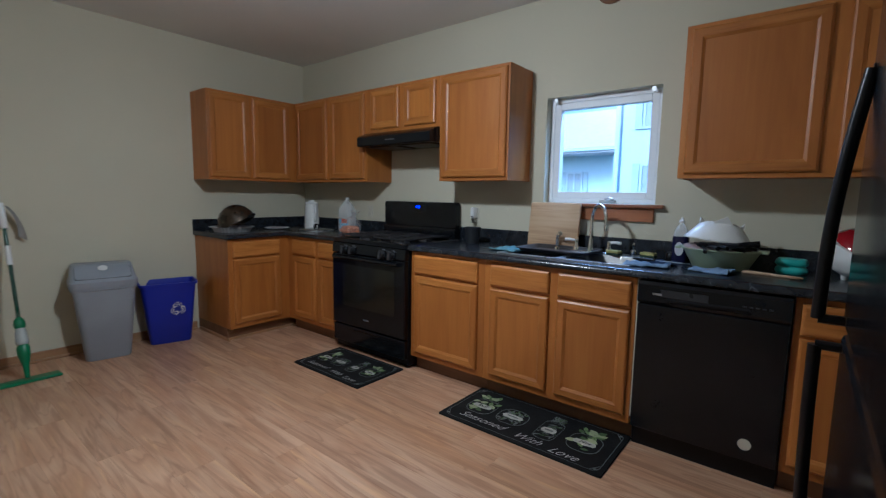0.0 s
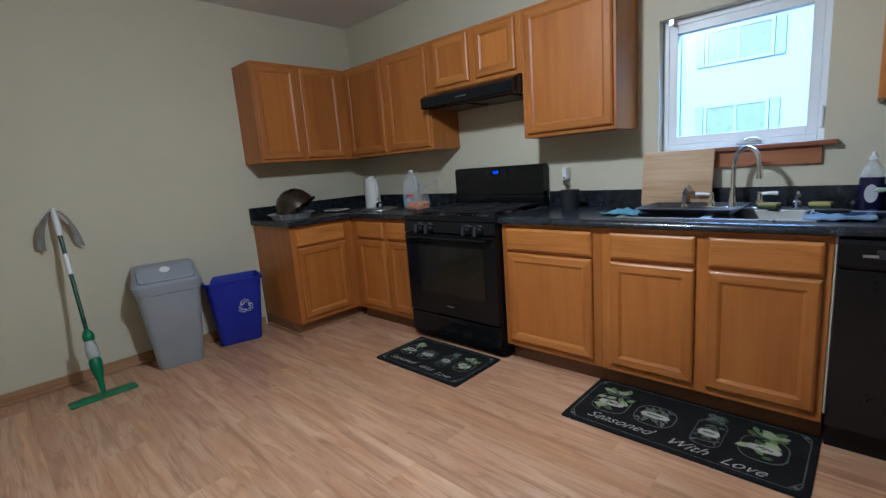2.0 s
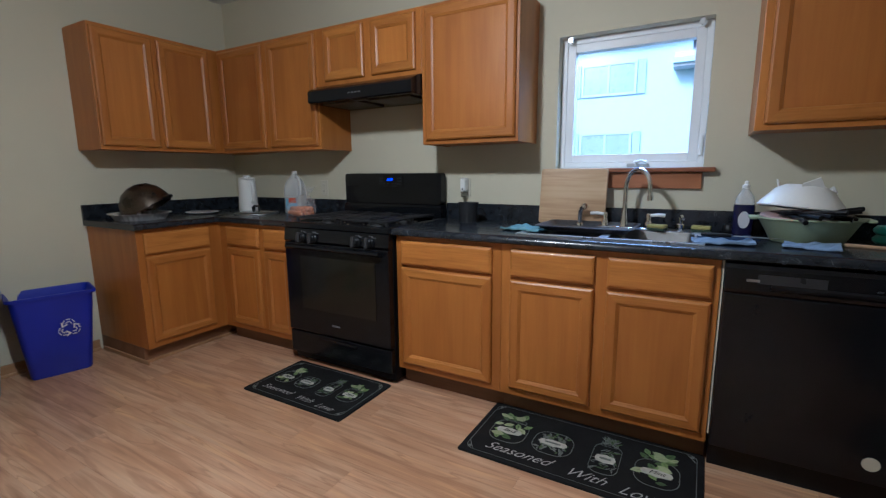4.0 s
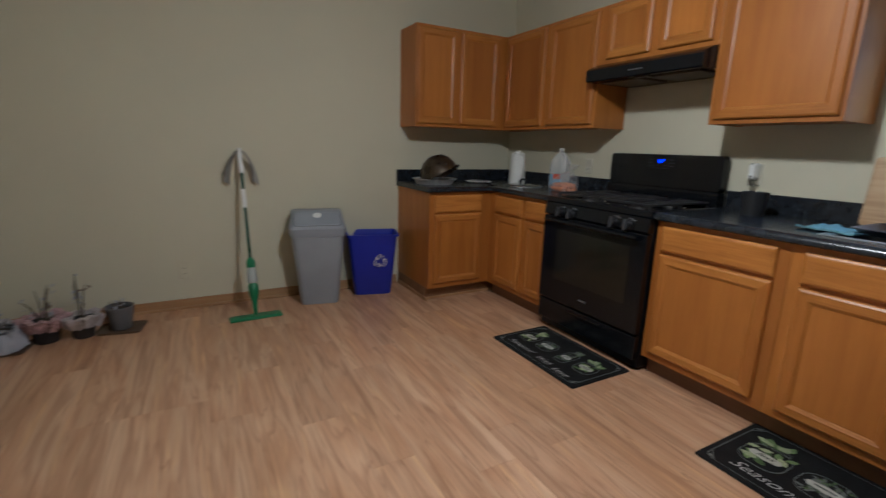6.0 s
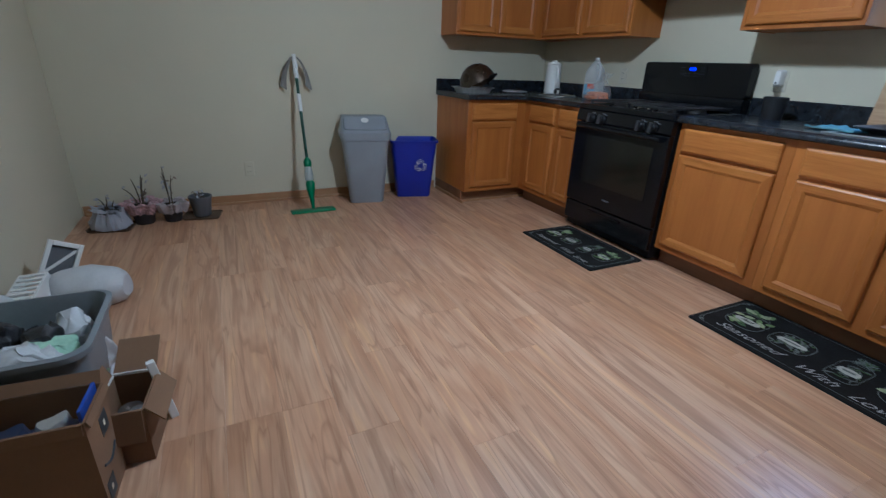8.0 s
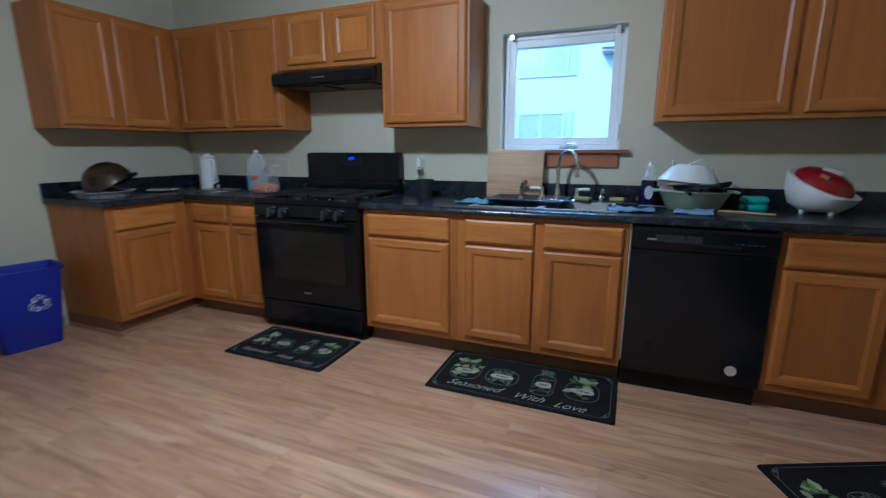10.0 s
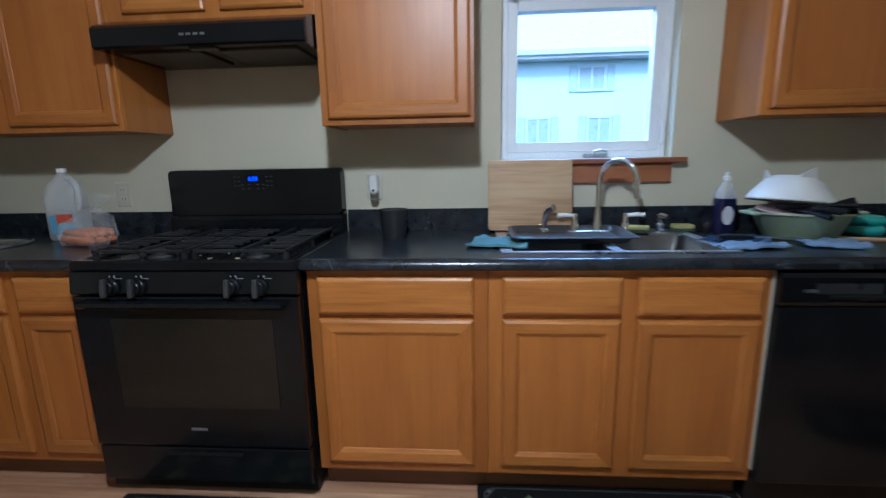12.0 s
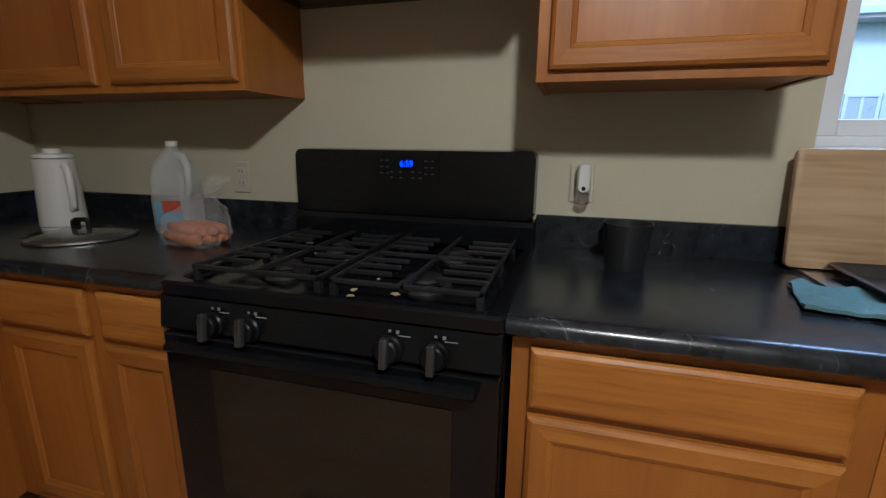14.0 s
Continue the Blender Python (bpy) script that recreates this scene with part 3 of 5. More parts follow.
def range_hood():
    x0, x1 = 1.356, 2.152
    w = (x1 - x0) / 2
    h = thing("range_hood", pose((x0 + x1) / 2, 0, 1.64), "black under-cabinet range hood with grease-stained underside", "range hood")
    ob = part("canopy", moved(prism(bmesh.new(), [(-0.003, 1.77), (-0.325, 1.77), (-0.40, 1.738), (-0.415, 1.725), (-0.415, 1.662), (-0.405, 1.655), (-0.003, 1.655)], -w, w), pose(0, 0, -1.64)), BLACK, h)
    filt = plain("greasy_filter", (0.055, 0.042, 0.022), 0.5, 0.4, vary=0.5, bumps=0.3)
    for x in (-0.19, 0.19):
        bm = bmesh.new()
        prism(bm, [(-0.34, 0.008), (-0.34, 0.0145), (-0.08, 0.0145), (-0.08, 0.008)], x - 0.15, x + 0.15)
        part("filter", bm, filt, h, "greasy mesh filter")
    part("lamp_lens", prism(bmesh.new(), [(-0.385, 0.009), (-0.385, 0.0145), (-0.355, 0.0145), (-0.355, 0.009)], -0.05, 0.05), filt, h)
    for k in range(4):
        part("button", boxes((-0.06 + 0.026 * k, -0.044 + 0.026 * k, -0.419, -0.4152, 0.05, 0.057)), STEEL, h)
    return h


range_hood()


def dishwasher():
    x0, x1 = 3.712, 4.320
    w = (x1 - x0) / 2
    d = thing("dishwasher", pose((x0 + x1) / 2, 0, 0), "black built-in dishwasher with a round pale sticker", "dishwasher")
    part("tub", boxes((-w, w, -0.57, -0.03, 0.10, 0.868)), BLACK_SATIN, d)
    dr = part("door", boxes((-w, w, -0.632, -0.571, 0.11, 0.752), bev=0.006), BLACK, d)
    part("round_sticker", moved(lathe(bmesh.new(), [(0.026, 0), (0.026, 0.001)], 24), pose(0.184, -0.6325, 0.187, 90)), CREAM, dr, "round pale sticker")
    cp = part("control_panel", prism(bmesh.new(), [(-0.571, 0.757), (-0.632, 0.757), (-0.64, 0.77), (-0.64, 0.85), (-0.632, 0.866), (-0.571, 0.866)], -w, w), BLACK, d)
    part("pocket_handle", prism(bmesh.new(), [(-0.6405, 0.775), (-0.648, 0.782), (-0.648, 0.79), (-0.6405, 0.797)], -0.16, 0.16), BLACK_SATIN, cp)
    part("badge", boxes((-w + 0.068, -w + 0.11, -0.6415, -0.6402, 0.803, 0.813)), STEEL, cp, "small silver badge")
    part("display_strip", boxes((-0.20, 0.0, -0.6412, -0.6402, 0.798, 0.832)), plain("dark_grey_strip", (0.022, 0.024, 0.028), 0.3), cp, "dim grey control strip")
    for k in range(5):
        part("button", boxes((0.13 + 0.024 * k, 0.145 + 0.024 * k, -0.6425, -0.6402, 0.803, 0.809)), plain("dark_grey_key", (0.03, 0.03, 0.032), 0.4), cp)
    part("kick_plate", boxes((-w, w, -0.58, -0.03, 0.0, 0.099)), BLACK_SATIN, d)
    f = part("filler_strip", boxes((3.703, 3.7085, -0.612, -0.03, 0.15, 0.87)), CREAM)
    tagged(f, "narrow white filler strip beside the dishwasher", "strip")
    f.parent = None


dishwasher()


def fridge():
    x0, y0, y1 = 4.405, -2.64, -1.82
    f = thing("refrigerator", pose(x0, (y0 + y1) / 2, 0), "tall black top-freezer refrigerator with curved handles", "fridge")
    w = (y1 - y0) / 2
    part("cabinet", boxes((0.07, EAST - 0.03 - x0, -w, w, 0.03, 1.76), bev=0.006), BLACK_SATIN, f)
    part("base_grille", boxes((0.075, 0.5, -w + 0.02, w - 0.02, 0.0, 0.029)), BLACK_SATIN, f)
    for name, z0, z1 in (("fridge_door", 0.09, 1.018), ("freezer_door", 1.03, 1.755)):
        d = part(name, boxes((0.0, 0.066, -w, w, z0, z1), bev=0.012), BLACK, f)
        up = name == "freezer_door"
        a, b = (1.05, 1.49) if up else (1.0, 0.22)
        pts = []
        for i in range(15):
            u = i / 14
            pts.append((-0.004 - 0.035 * math.cos(math.pi / 2 * u ** 1.2), w - 0.06, a + (b - a) * u))
        h = part("door_handle", tube(bmesh.new(), pts, 0.011, 10), BLACK_SATIN, d, "curved black bar handle", smooth=True)
        for p in (pts[0], pts[-1]):
            part("handle_mount", tube(bmesh.new(), [p, (-0.0005, p[1], p[2])], 0.009, 10), BLACK_SATIN, h)


fridge()


# ---- sink and taps ----
BASIN = plain("worn_sink_steel", (0.2, 0.197, 0.19), 0.36, 1.0, vary=0.15, grain=200, bumps=0.1)


def sink():
    s = thing("kitchen_sink", pose(3.237, -0.305, 0.914), "stainless steel double-bowl drop-in sink", "sink")
    bm = bmesh.new()
    W2, D2 = 0.80, 0.50
    # rim plate around two bowls, as strips
    bowls = [(-0.19, 0.34), (0.19, 0.34)]
    yb0, yb1 = -0.225, 0.135
    for q in ((-W2 / 2, -0.36, -D2 / 2, D2 / 2), (0.36, W2 / 2, -D2 / 2, D2 / 2), (-0.02, 0.02, yb0, yb1), (-0.36, 0.36, -D2 / 2, yb0), (-0.36, 0.36, yb1, D2 / 2)):
        box(bm, *q, 0.0008, 0.005, bev=0.0)
    part("rim", bm, plain("polished_rim_steel", (0.72, 0.73, 0.76), 0.3, 1.0, vary=0.08), s)
    for cx, w in bowls:
        cy, d = (yb0 + yb1) / 2, yb1 - yb0
        bm = loft(bmesh.new(), [rrect(w, d, 0.004, 0.004, cx, cy), rrect(w - 0.006, d - 0.006, 0.03, -0.003, cx, cy), rrect(w - 0.02, d - 0.02, 0.05, -0.13, cx, cy), rrect(w - 0.06, d - 0.06, 0.05, -0.155, cx, cy)], False, True)
        b = part("bowl", bm, BASIN, s, smooth=True, fix=False)
        part("drain", lathe(bmesh.new(), [(0.045, -0.1548), (0.043, -0.151), (0.03, -0.152), (0.004, -0.1535)], 24, cx, cy), CHROME, b, smooth=True)
    f = thing("faucet", pose(3.27, -0.125, 0.919), "chrome gooseneck kitchen faucet with white lever tips", "faucet")
    part("base_plate", loft(bmesh.new(), [rrect(0.30, 0.055, 0.027, 0, 0.01), rrect(0.30, 0.055, 0.027, 0.006, 0.01), rrect(0.285, 0.045, 0.022, 0.010, 0.01)]), CHROME, f, smooth=True)
    pts = [(0, 0, 0.01), (0, 0, 0.12), (0, 0, 0.21)]
    for i in range(1, 13):
        a = math.pi * i / 12
        r = 0.078
        q = r * (1 - math.cos(a))
        pts.append((q * 0.78, -q * 0.62, 0.21 + 0.09 * math.sin(a)))
    pts.append((0.78 * 0.16, -0.62 * 0.16, 0.175))
    part("spout", tube(bmesh.new(), pts, [0.014, 0.012, 0.0115] + [0.011] * 12 + [0.011], 12), CHROME, f, smooth=True)
    part("spout_collar", lathe(bmesh.new(), [(0.024, 0.01), (0.022, 0.03), (0.016, 0.06), (0.0145, 0.09)], 20), CHROME, f, smooth=True)
    part("aerator", tube(bmesh.new(), [(0.1248, -0.0992, 0.176), (0.127, -0.1, 0.15)], 0.0145, 12), CHROME, f, smooth=True)
    for sx in (-1, 1):
        h = part("tap_handle", lathe(bmesh.new(), [(0.022, 0.01), (0.02, 0.03), (0.012, 0.045), (0.014, 0.065), (0.010, 0.078), (0.002, 0.08)], 18, sx * 0.105 + 0.01, 0), CHROME, f, smooth=True)
        part("lever_tip", tube(bmesh.new(), [(sx * 0.115 + 0.01, 0, 0.07), (sx * 0.15 + 0.01, -0.005, 0.074), (sx * 0.18 + 0.01, -0.008, 0.072)], [0.008, 0.009, 0.010], 10), WHITE, h, "white lever tip", smooth=True)
    sp = thing("sink_sprayer", pose(3.045, -0.13, 0.919), "chrome side sprayer standing in the sink rim", "sprayer")
    part("collar", lathe(bmesh.new(), [(0.022, 0), (0.02, 0.014), (0.013, 0.02)], 18), CHROME, sp, smooth=True)
    part("spray_head", tube(bmesh.new(), [(0, 0, 0.015), (0, 0, 0.06), (0.004, -0.006, 0.085), (0.018, -0.022, 0.105), (0.032, -0.036, 0.11)], [0.011, 0.013, 0.015, 0.017, 0.016], 12), CHROME, sp, smooth=True)
    di = thing("soap_dispenser", pose(3.53, -0.12, 0.919), "chrome soap pump set in the sink rim", "soap dispenser")
    part("collar", lathe(bmesh.new(), [(0.02, 0), (0.019, 0.03), (0.012, 0.036)], 18), CHROME, di, smooth=True)
    part("pump", tube(bmesh.new(), [(0, 0, 0.03), (0, 0, 0.066), (0.004, -0.01, 0.07), (0.012, -0.05, 0.064)], [0.009, 0.011, 0.010, 0.008], 12), CHROME, di, smooth=True)


sink()

# ---- kitchen mats ----
LEAF = [plain("leaf_print_%d" % k, c, 0.8, vary=0.3, bumps=0.2) for k, c in enumerate(((0.06, 0.10, 0.03), (0.16, 0.235, 0.075), (0.33, 0.37, 0.20)))]
PRINT = plain("white_print", (0.42, 0.41, 0.36), 0.8, vary=0.25, scale=40)
SCRIPT = plain("dim_white_print", (0.42, 0.41, 0.38), 0.8, vary=0.3, scale=30)
OUTLINE = plain("grey_print_line", (0.12, 0.13, 0.115), 0.8, vary=0.3)


def flat(bm, pts, z0=0.0092, z1=0.0102):
    return loft(bm, [[(x, y, z0) for x, y in pts], [(x, y, z1) for x, y in pts]])


def band(bm, pts, wide, z0=0.0092, z1=0.01):
    """A thin closed line round a ring of points."""
    c = sum((Vector(p) for p in pts), Vector((0, 0))) / len(pts)
    inner = [Vector(p) + (c - Vector(p)).normalized() * wide for p in pts]
    n = len(pts)
    for i in range(n):
        j = (i + 1) % n
        flat(bm, [pts[i], pts[j], tuple(inner[j]), tuple(inner[i])], z0, z1)


def kitchen_mat(m, w, d, seed, label):
    t = thing("kitchen_mat", m, label, "mat", "kitchen mats")
    part("pad", loft(bmesh.new(), [rrect(w, d, 0.012, 0), rrect(w, d, 0.012, 0.005), rrect(w - 0.006, d - 0.006, 0.01, 0.009)]), RUBBER, t)
    bm = bmesh.new()
    band(bm, [(p[0], p[1]) for p in rrect(w - 0.05, d - 0.05, 0.04, 0)], 0.003)
    part("border_line", bm, OUTLINE, t)
    # corner flourishes
    for sx in (-1, 1):
        for sy in (-1, 1):
            bm = bmesh.new()
            pts = [(sx * (w / 2 - 0.03 - 0.028 * math.cos(a) ** 2 * 1.2), sy * (d / 2 - 0.03 - 0.05 * math.sin(a) ** 2)) for a in [math.pi / 2 * n / 8 for n in range(9)]]
            for p, q in zip(pts, pts[1:]):
                side = Vector((p[1] - q[1], q[0] - p[0])).normalized() * 0.0018
                flat(bm, [tuple(Vector(p) - side), tuple(Vector(q) - side), tuple(Vector(q) + side), tuple(Vector(p) + side)])
            flat(bm, [(sx * (w / 2 - 0.044) + 0.008 * math.cos(a), sy * (d / 2 - 0.044) + 0.008 * math.sin(a)) for a in [2 * math.pi * n / 10 for n in range(10)]])
            part("corner_flourish", bm, OUTLINE, t)
    rng = random.Random(seed)
    k = w / 0.95

    def leaf(bm, x, y, ang, l, b, z):
        """A pointed leaf in two halves with a vein left bare."""
        for o in (-1, 1):
            pts = [(0, 0.03 * o), (0.25, 0.75 * o), (0.55, 1.0 * o), (0.8, 0.6 * o), (1.0, 0.0), (0.55, 0.08 * o)]
            flat(bm, [(x + l * u * math.cos(ang) - b * v * math.sin(ang), y + l * u * math.sin(ang) + b * v * math.cos(ang)) for u, v in pts[::o]], 0.0092, z)

    # four jars: broad leaves, small sprigs, needles in a tall jar, broad leaves
    for i, (fx, kind, name) in enumerate(((-0.335, 0, "Basil"), (-0.118, 1, ""), (0.118, 2, ""), (0.325, 0, "Mint"))):
        cx, cy = fx * w, 0.045 * d
        hw, hh = ((0.084, 0.105), (0.088, 0.10), (0.058, 0.125))[kind]
        hw, hh = hw * k, hh * k
        jar = bmesh.new()
        band(jar, [(cx + p[0], cy - 0.02 * k + p[1]) for p in rrect(2 * hw, 1.75 * hh, hw * 0.75, 0)], 0.0035)
        if kind != 1:
            band(jar, [(cx + p[0], cy + 0.70 * hh + p[1]) for p in rrect(1.25 * hw, 0.24 * hh, 0.01, 0)], 0.003)
        j = part("jar_print", jar, OUTLINE, t, "printed glass jar with leaves")
        for c in range(3):
            bm = bmesh.new()
            for q in range((9, 26, 24)[kind]):
                over = kind != 1 and q % 2 == 0
                px = cx + rng.uniform(-0.5, 0.5) * hw * (1.0 if over else 1.25)
                py = cy + (hh * rng.uniform(0.6, 1.0) if over else hh * rng.uniform(-0.75, 0.45))
                ang = rng.uniform(0.2, 2.9) if over else rng.uniform(0, 6.28)
                l, b = ((0.052, 0.014), (0.024, 0.005), (0.032, 0.003))[kind]
                f = rng.uniform(0.75, 1.25) * k
                leaf(bm, px, py, ang, l * f, b * f, 0.0098 + 0.0003 * c + 0.00004 * q)
            mt = LEAF[c] if kind == 0 else (OUTLINE, LEAF[0], OUTLINE)[c]
            tagged(part("leaf_print", bm, mt, j), kind="stuff")
        bm = bmesh.new()
        ly, lw, lh = cy - hh * 0.2, hw * 0.72, hh * 0.24
        flat(bm, [(cx + lw * x, ly + lh * y) for x, y in ((-1, 0), (-0.85, 0.7), (-0.4, 0.8), (0, 1), (0.4, 0.8), (0.85, 0.7), (1, 0), (0.85, -0.7), (0.4, -0.8), (0, -1), (-0.4, -0.8), (-0.85, -0.7))], 0.0094, 0.0122)
        part("label_print", bm, PRINT, j)
        if name:
            part("label_writing", moved(lettering(name, 0.032 * k, 0.4), pose(cx, ly, 0.0126)), RUBBER, j)
        else:
            part("label_writing", boxes((cx - lw * 0.55, cx + lw * 0.55, ly - lh * 0.22, ly + lh * 0.22, 0.0123, 0.0127)), OUTLINE, j)
    words = (("Seasoned", -0.245, -0.31), ("With", 0.06, -0.335), ("Love", 0.275, -0.36))
    for word, fx, fy in words:
        bm = moved(lettering(word, 0.076 * k, 0.6, 0.0009), pose(fx * w, fy * d, 0.0098))
        part("lettering", bm, SCRIPT, t, "slanting white lettering")
    return t


kitchen_mat(pose(3.228, -0.776, 0), 0.955, 0.462, 1, "black kitchen mat with herb jars before the sink")
kitchen_mat(pose(1.778, -0.876, 0), 0.726, 0.44, 2, "short black kitchen mat with herb jars before the stove")
kitchen_mat(pose(4.233, -1.081, 0, 0, 0, 24) @ pose(0.34, -0.23, 0), 0.68, 0.46, 3, "black kitchen mat with herb jars lying askew")

# ---- hanging light ----
cl = thing("pendant_light", pose(LAMP[0], LAMP[1], TOP), "hanging kitchen light with a glowing bulb under a white shade", "pendant lamp")
part("canopy", lathe(bmesh.new(), [(0.07, -0.0005), (0.07, -0.02), (0.03, -0.035)], 24), WHITE, cl, smooth=True)
part("stem", tube(bmesh.new(), [(0, 0, -0.03), (0, 0, -0.24)], 0.01, 10), WHITE, cl)
part("shade", lathe(bmesh.new(), [(0.012, -0.235), (0.05, -0.24), (0.12, -0.275), (0.15, -0.305), (0.146, -0.307), (0.116, -0.28), (0.048, -0.246), (0.012, -0.242)], 36, start=False, end=False), WHITE, cl, smooth=True)
part("bulb", lathe(bmesh.new(), [(0.014, -0.243), (0.02, -0.25), (0.032, -0.275), (0.03, -0.295), (0.015, -0.31), (0.002, -0.312)], 20), glow("bulb_glass", (1, 0.9, 0.75), 12), cl, "glowing bulb", smooth=True)

# ---- things on the worktops ----
CT = 0.914
FOIL = plain("aluminium_foil", (0.74, 0.74, 0.75), 0.35, 0.7, vary=0.1, grain=60, bumps=0.6)
BRONZE = plain("seasoned_wok_metal", (0.10, 0.08, 0.06), 0.3, 0.9, vary=0.4, scale=14)
MILKY = plain("milky_plastic", (0.80, 0.82, 0.85), 0.35, vary=0.06)
MILKY.node_tree.nodes["Principled BSDF"].inputs["Alpha"].default_value = 0.32
TEAL = plain("teal_plastic", (0.08, 0.42, 0.38), 0.35)
CLOTH = plain("teal_cloth", (0.12, 0.22, 0.245), 0.95, vary=0.3, grain=260, bumps=0.9, spec=0.1)
BLUE_CLOTH = plain("pale_blue_cloth", (0.19, 0.26, 0.38), 0.95, vary=0.25, grain=300, bumps=0.6, spec=0.1)
NAVY = plain("navy_cloth", (0.02, 0.03, 0.06), 0.95, vary=0.3, grain=300, bumps=0.6, spec=0.1)
SAGE = plain("sage_plastic", (0.36, 0.43, 0.28), 0.4)
RED = plain("red_plastic", (0.27, 0.008, 0.014), 0.12)
YELLOW = plain("yellow_sponge", (0.30, 0.27, 0.09), 0.95, grain=200, bumps=0.6)
BOARD = wood("chopping_board_maple", 0, (0.31, 0.185, 0.092), (0.47, 0.32, 0.18), (0.54, 0.39, 0.235), 0.5, fine=1.3, contrast=0.8, figure=0.03)
GLASS = clear("clear_glass", (0.9, 0.92, 0.92), 0.05)
FILM = plain("clear_film", (0.8, 0.8, 0.82), 0.12, bumps=0.5, grain=60)
FILM.node_tree.nodes["Principled BSDF"].inputs["Alpha"].default_value = 0.16
STRAW = plain("carrot_orange", (0.50, 0.17, 0.06), 0.5, vary=0.2, scale=30)


def drape(bm, w, d, seed, high=0.012, n=14, base=0.003, ragged=0.1):
    """A crumpled cloth: a closed sheet with folds and an uneven edge."""
    rng = random.Random(seed)
    off = Vector((rng.uniform(0, 50), rng.uniform(0, 50), 0))
    rows = []
    for lift in (0.0, 0.004):
        grid = []
        for i in range(n + 1):
            line = []
            for j in range(n + 1):
                u, v = i / n - 0.5, j / n - 0.5
                e = 1 + ragged * noise.noise(Vector((u * 3, v * 3, seed)) + off)
                z = base + lift + high * max(0.0, noise.noise(Vector((u * 5, v * 5, 1.7)) + off) + 0.35) * (1 if lift else 0.6)
                line.append(bm.verts.new((u * w * e, v * d * e, z)))
            grid.append(line)
        rows.append(grid)
    lo, hi = rows
    for i in range(n):
        for j in range(n):
            bm.faces.new((hi[i][j], hi[i + 1][j], hi[i + 1][j + 1], hi[i][j + 1]))
            bm.faces.new((lo[i][j + 1], lo[i + 1][j + 1], lo[i + 1][j], lo[i][j]))
    for i in range(n):
        for a, b in (((i, 0), (i + 1, 0)), ((i + 1, n), (i, n)), ((0, i + 1), (0, i)), ((n, i), (n, i + 1))):
            bm.faces.new((lo[a[0]][a[1]], lo[b[0]][b[1]], hi[b[0]][b[1]], hi[a[0]][a[1]]))
    return bm


def crumple(bm, amount, seed, freq=9.0):
    for v in bm.verts:
        p = v.co * freq + Vector((seed * 7.1, seed * 3.3, 0))
        v.co += amount * Vector((noise.noise(p), noise.noise(p + Vector((9, 0, 0))), noise.noise(p + Vector((0, 9, 0)))))
    return bm


# electric kettle
k = thing("electric_kettle", pose(0.515, -0.28, CT, 0, 0, -12) @ Matrix.Diagonal((0.93, 0.93, 1.02, 1)), "white plastic electric kettle beside a pan lid", "kettle")
part("base", lathe(bmesh.new(), [(0.072, 0.0), (0.074, 0.012), (0.07, 0.016)], 32), WHITE, k, smooth=True)
part("jug", lathe(bmesh.new(), [(0.072, 0.017), (0.076, 0.022), (0.066, 0.235), (0.068, 0.246), (0.05, 0.25)], 32), WHITE, k, smooth=True)
part("lid", lathe(bmesh.new(), [(0.064, 0.2505), (0.062, 0.262), (0.028, 0.266), (0.028, 0.278), (0.022, 0.281), (0.002, 0.281)], 32), WHITE, k, smooth=True)
part("handle", tube(bmesh.new(), [(0.06, 0, 0.222), (0.08, 0, 0.224), (0.093, 0, 0.205), (0.096, 0, 0.14), (0.09, 0, 0.09), (0.07, 0, 0.075)], [0.011, 0.013, 0.014, 0.013, 0.013, 0.011], 12), WHITE, k, smooth=True)
part("spout", loft(bmesh.new(), [rrect(0.012, 0.03, 0.005, 0.205, -0.066, 0), rrect(0.026, 0.034, 0.008, 0.236, -0.066, 0), rrect(0.03, 0.034, 0.008, 0.247, -0.066, 0)]), WHITE, k, smooth=True)
part("switch", boxes((0.066, 0.095, -0.012, 0.012, 0.02, 0.045), bev=0.004), BLACK_SATIN, k)

# pan lid lying flat
k = thing("pan_lid", pose(0.69, -0.35, CT), "round glass pan lid with a black knob", "lid")
part("disc", lathe(bmesh.new(), [(0.152, 0.002), (0.155, 0.006), (0.150, 0.011), (0.10, 0.020), (0.04, 0.025), (0.003, 0.026)], 40), plain("smoked_glass", (0.09, 0.09, 0.08), 0.1, vary=0.2, bumps=0), k, smooth=True)
part("steel_rim", lathe(bmesh.new(), [(0.153, 0.0), (0.158, 0.003), (0.157, 0.009), (0.152, 0.0115)], 40, start=False, end=False), STEEL, k, smooth=True)
bm = tube(bmesh.new(), [(-0.022, 0, 0.024), (-0.022, 0, 0.05), (-0.014, 0, 0.058), (0.014, 0, 0.058), (0.022, 0, 0.05), (0.022, 0, 0.024)], 0.008, 8)
part("knob", moved(bm, pose(0.0, 0.0, 0, 0, 0, 30)), BLACK_SATIN, k, smooth=True)

# milk jug with cap and label
k = thing("milk_jug", pose(0.905, -0.155, CT, 0, 0, 20) @ Matrix.Diagonal((0.92, 0.92, 1.03, 1)), "nearly empty translucent gallon jug with a blue and red label", "jug")
bm = loft(bmesh.new(), [rrect(0.135, 0.135, 0.03, 0.0), rrect(0.148, 0.148, 0.035, 0.01), rrect(0.15, 0.15, 0.035, 0.12), rrect(0.144, 0.144, 0.03, 0.125), rrect(0.15, 0.15, 0.035, 0.135), rrect(0.148, 0.148, 0.035, 0.185), rrect(0.128, 0.128, 0.04, 0.225), rrect(0.08, 0.08, 0.036, 0.262), rrect(0.044, 0.044, 0.021, 0.28), rrect(0.038, 0.038, 0.0189, 0.29)])
part("bottle", bm, MILKY, k, smooth=True)
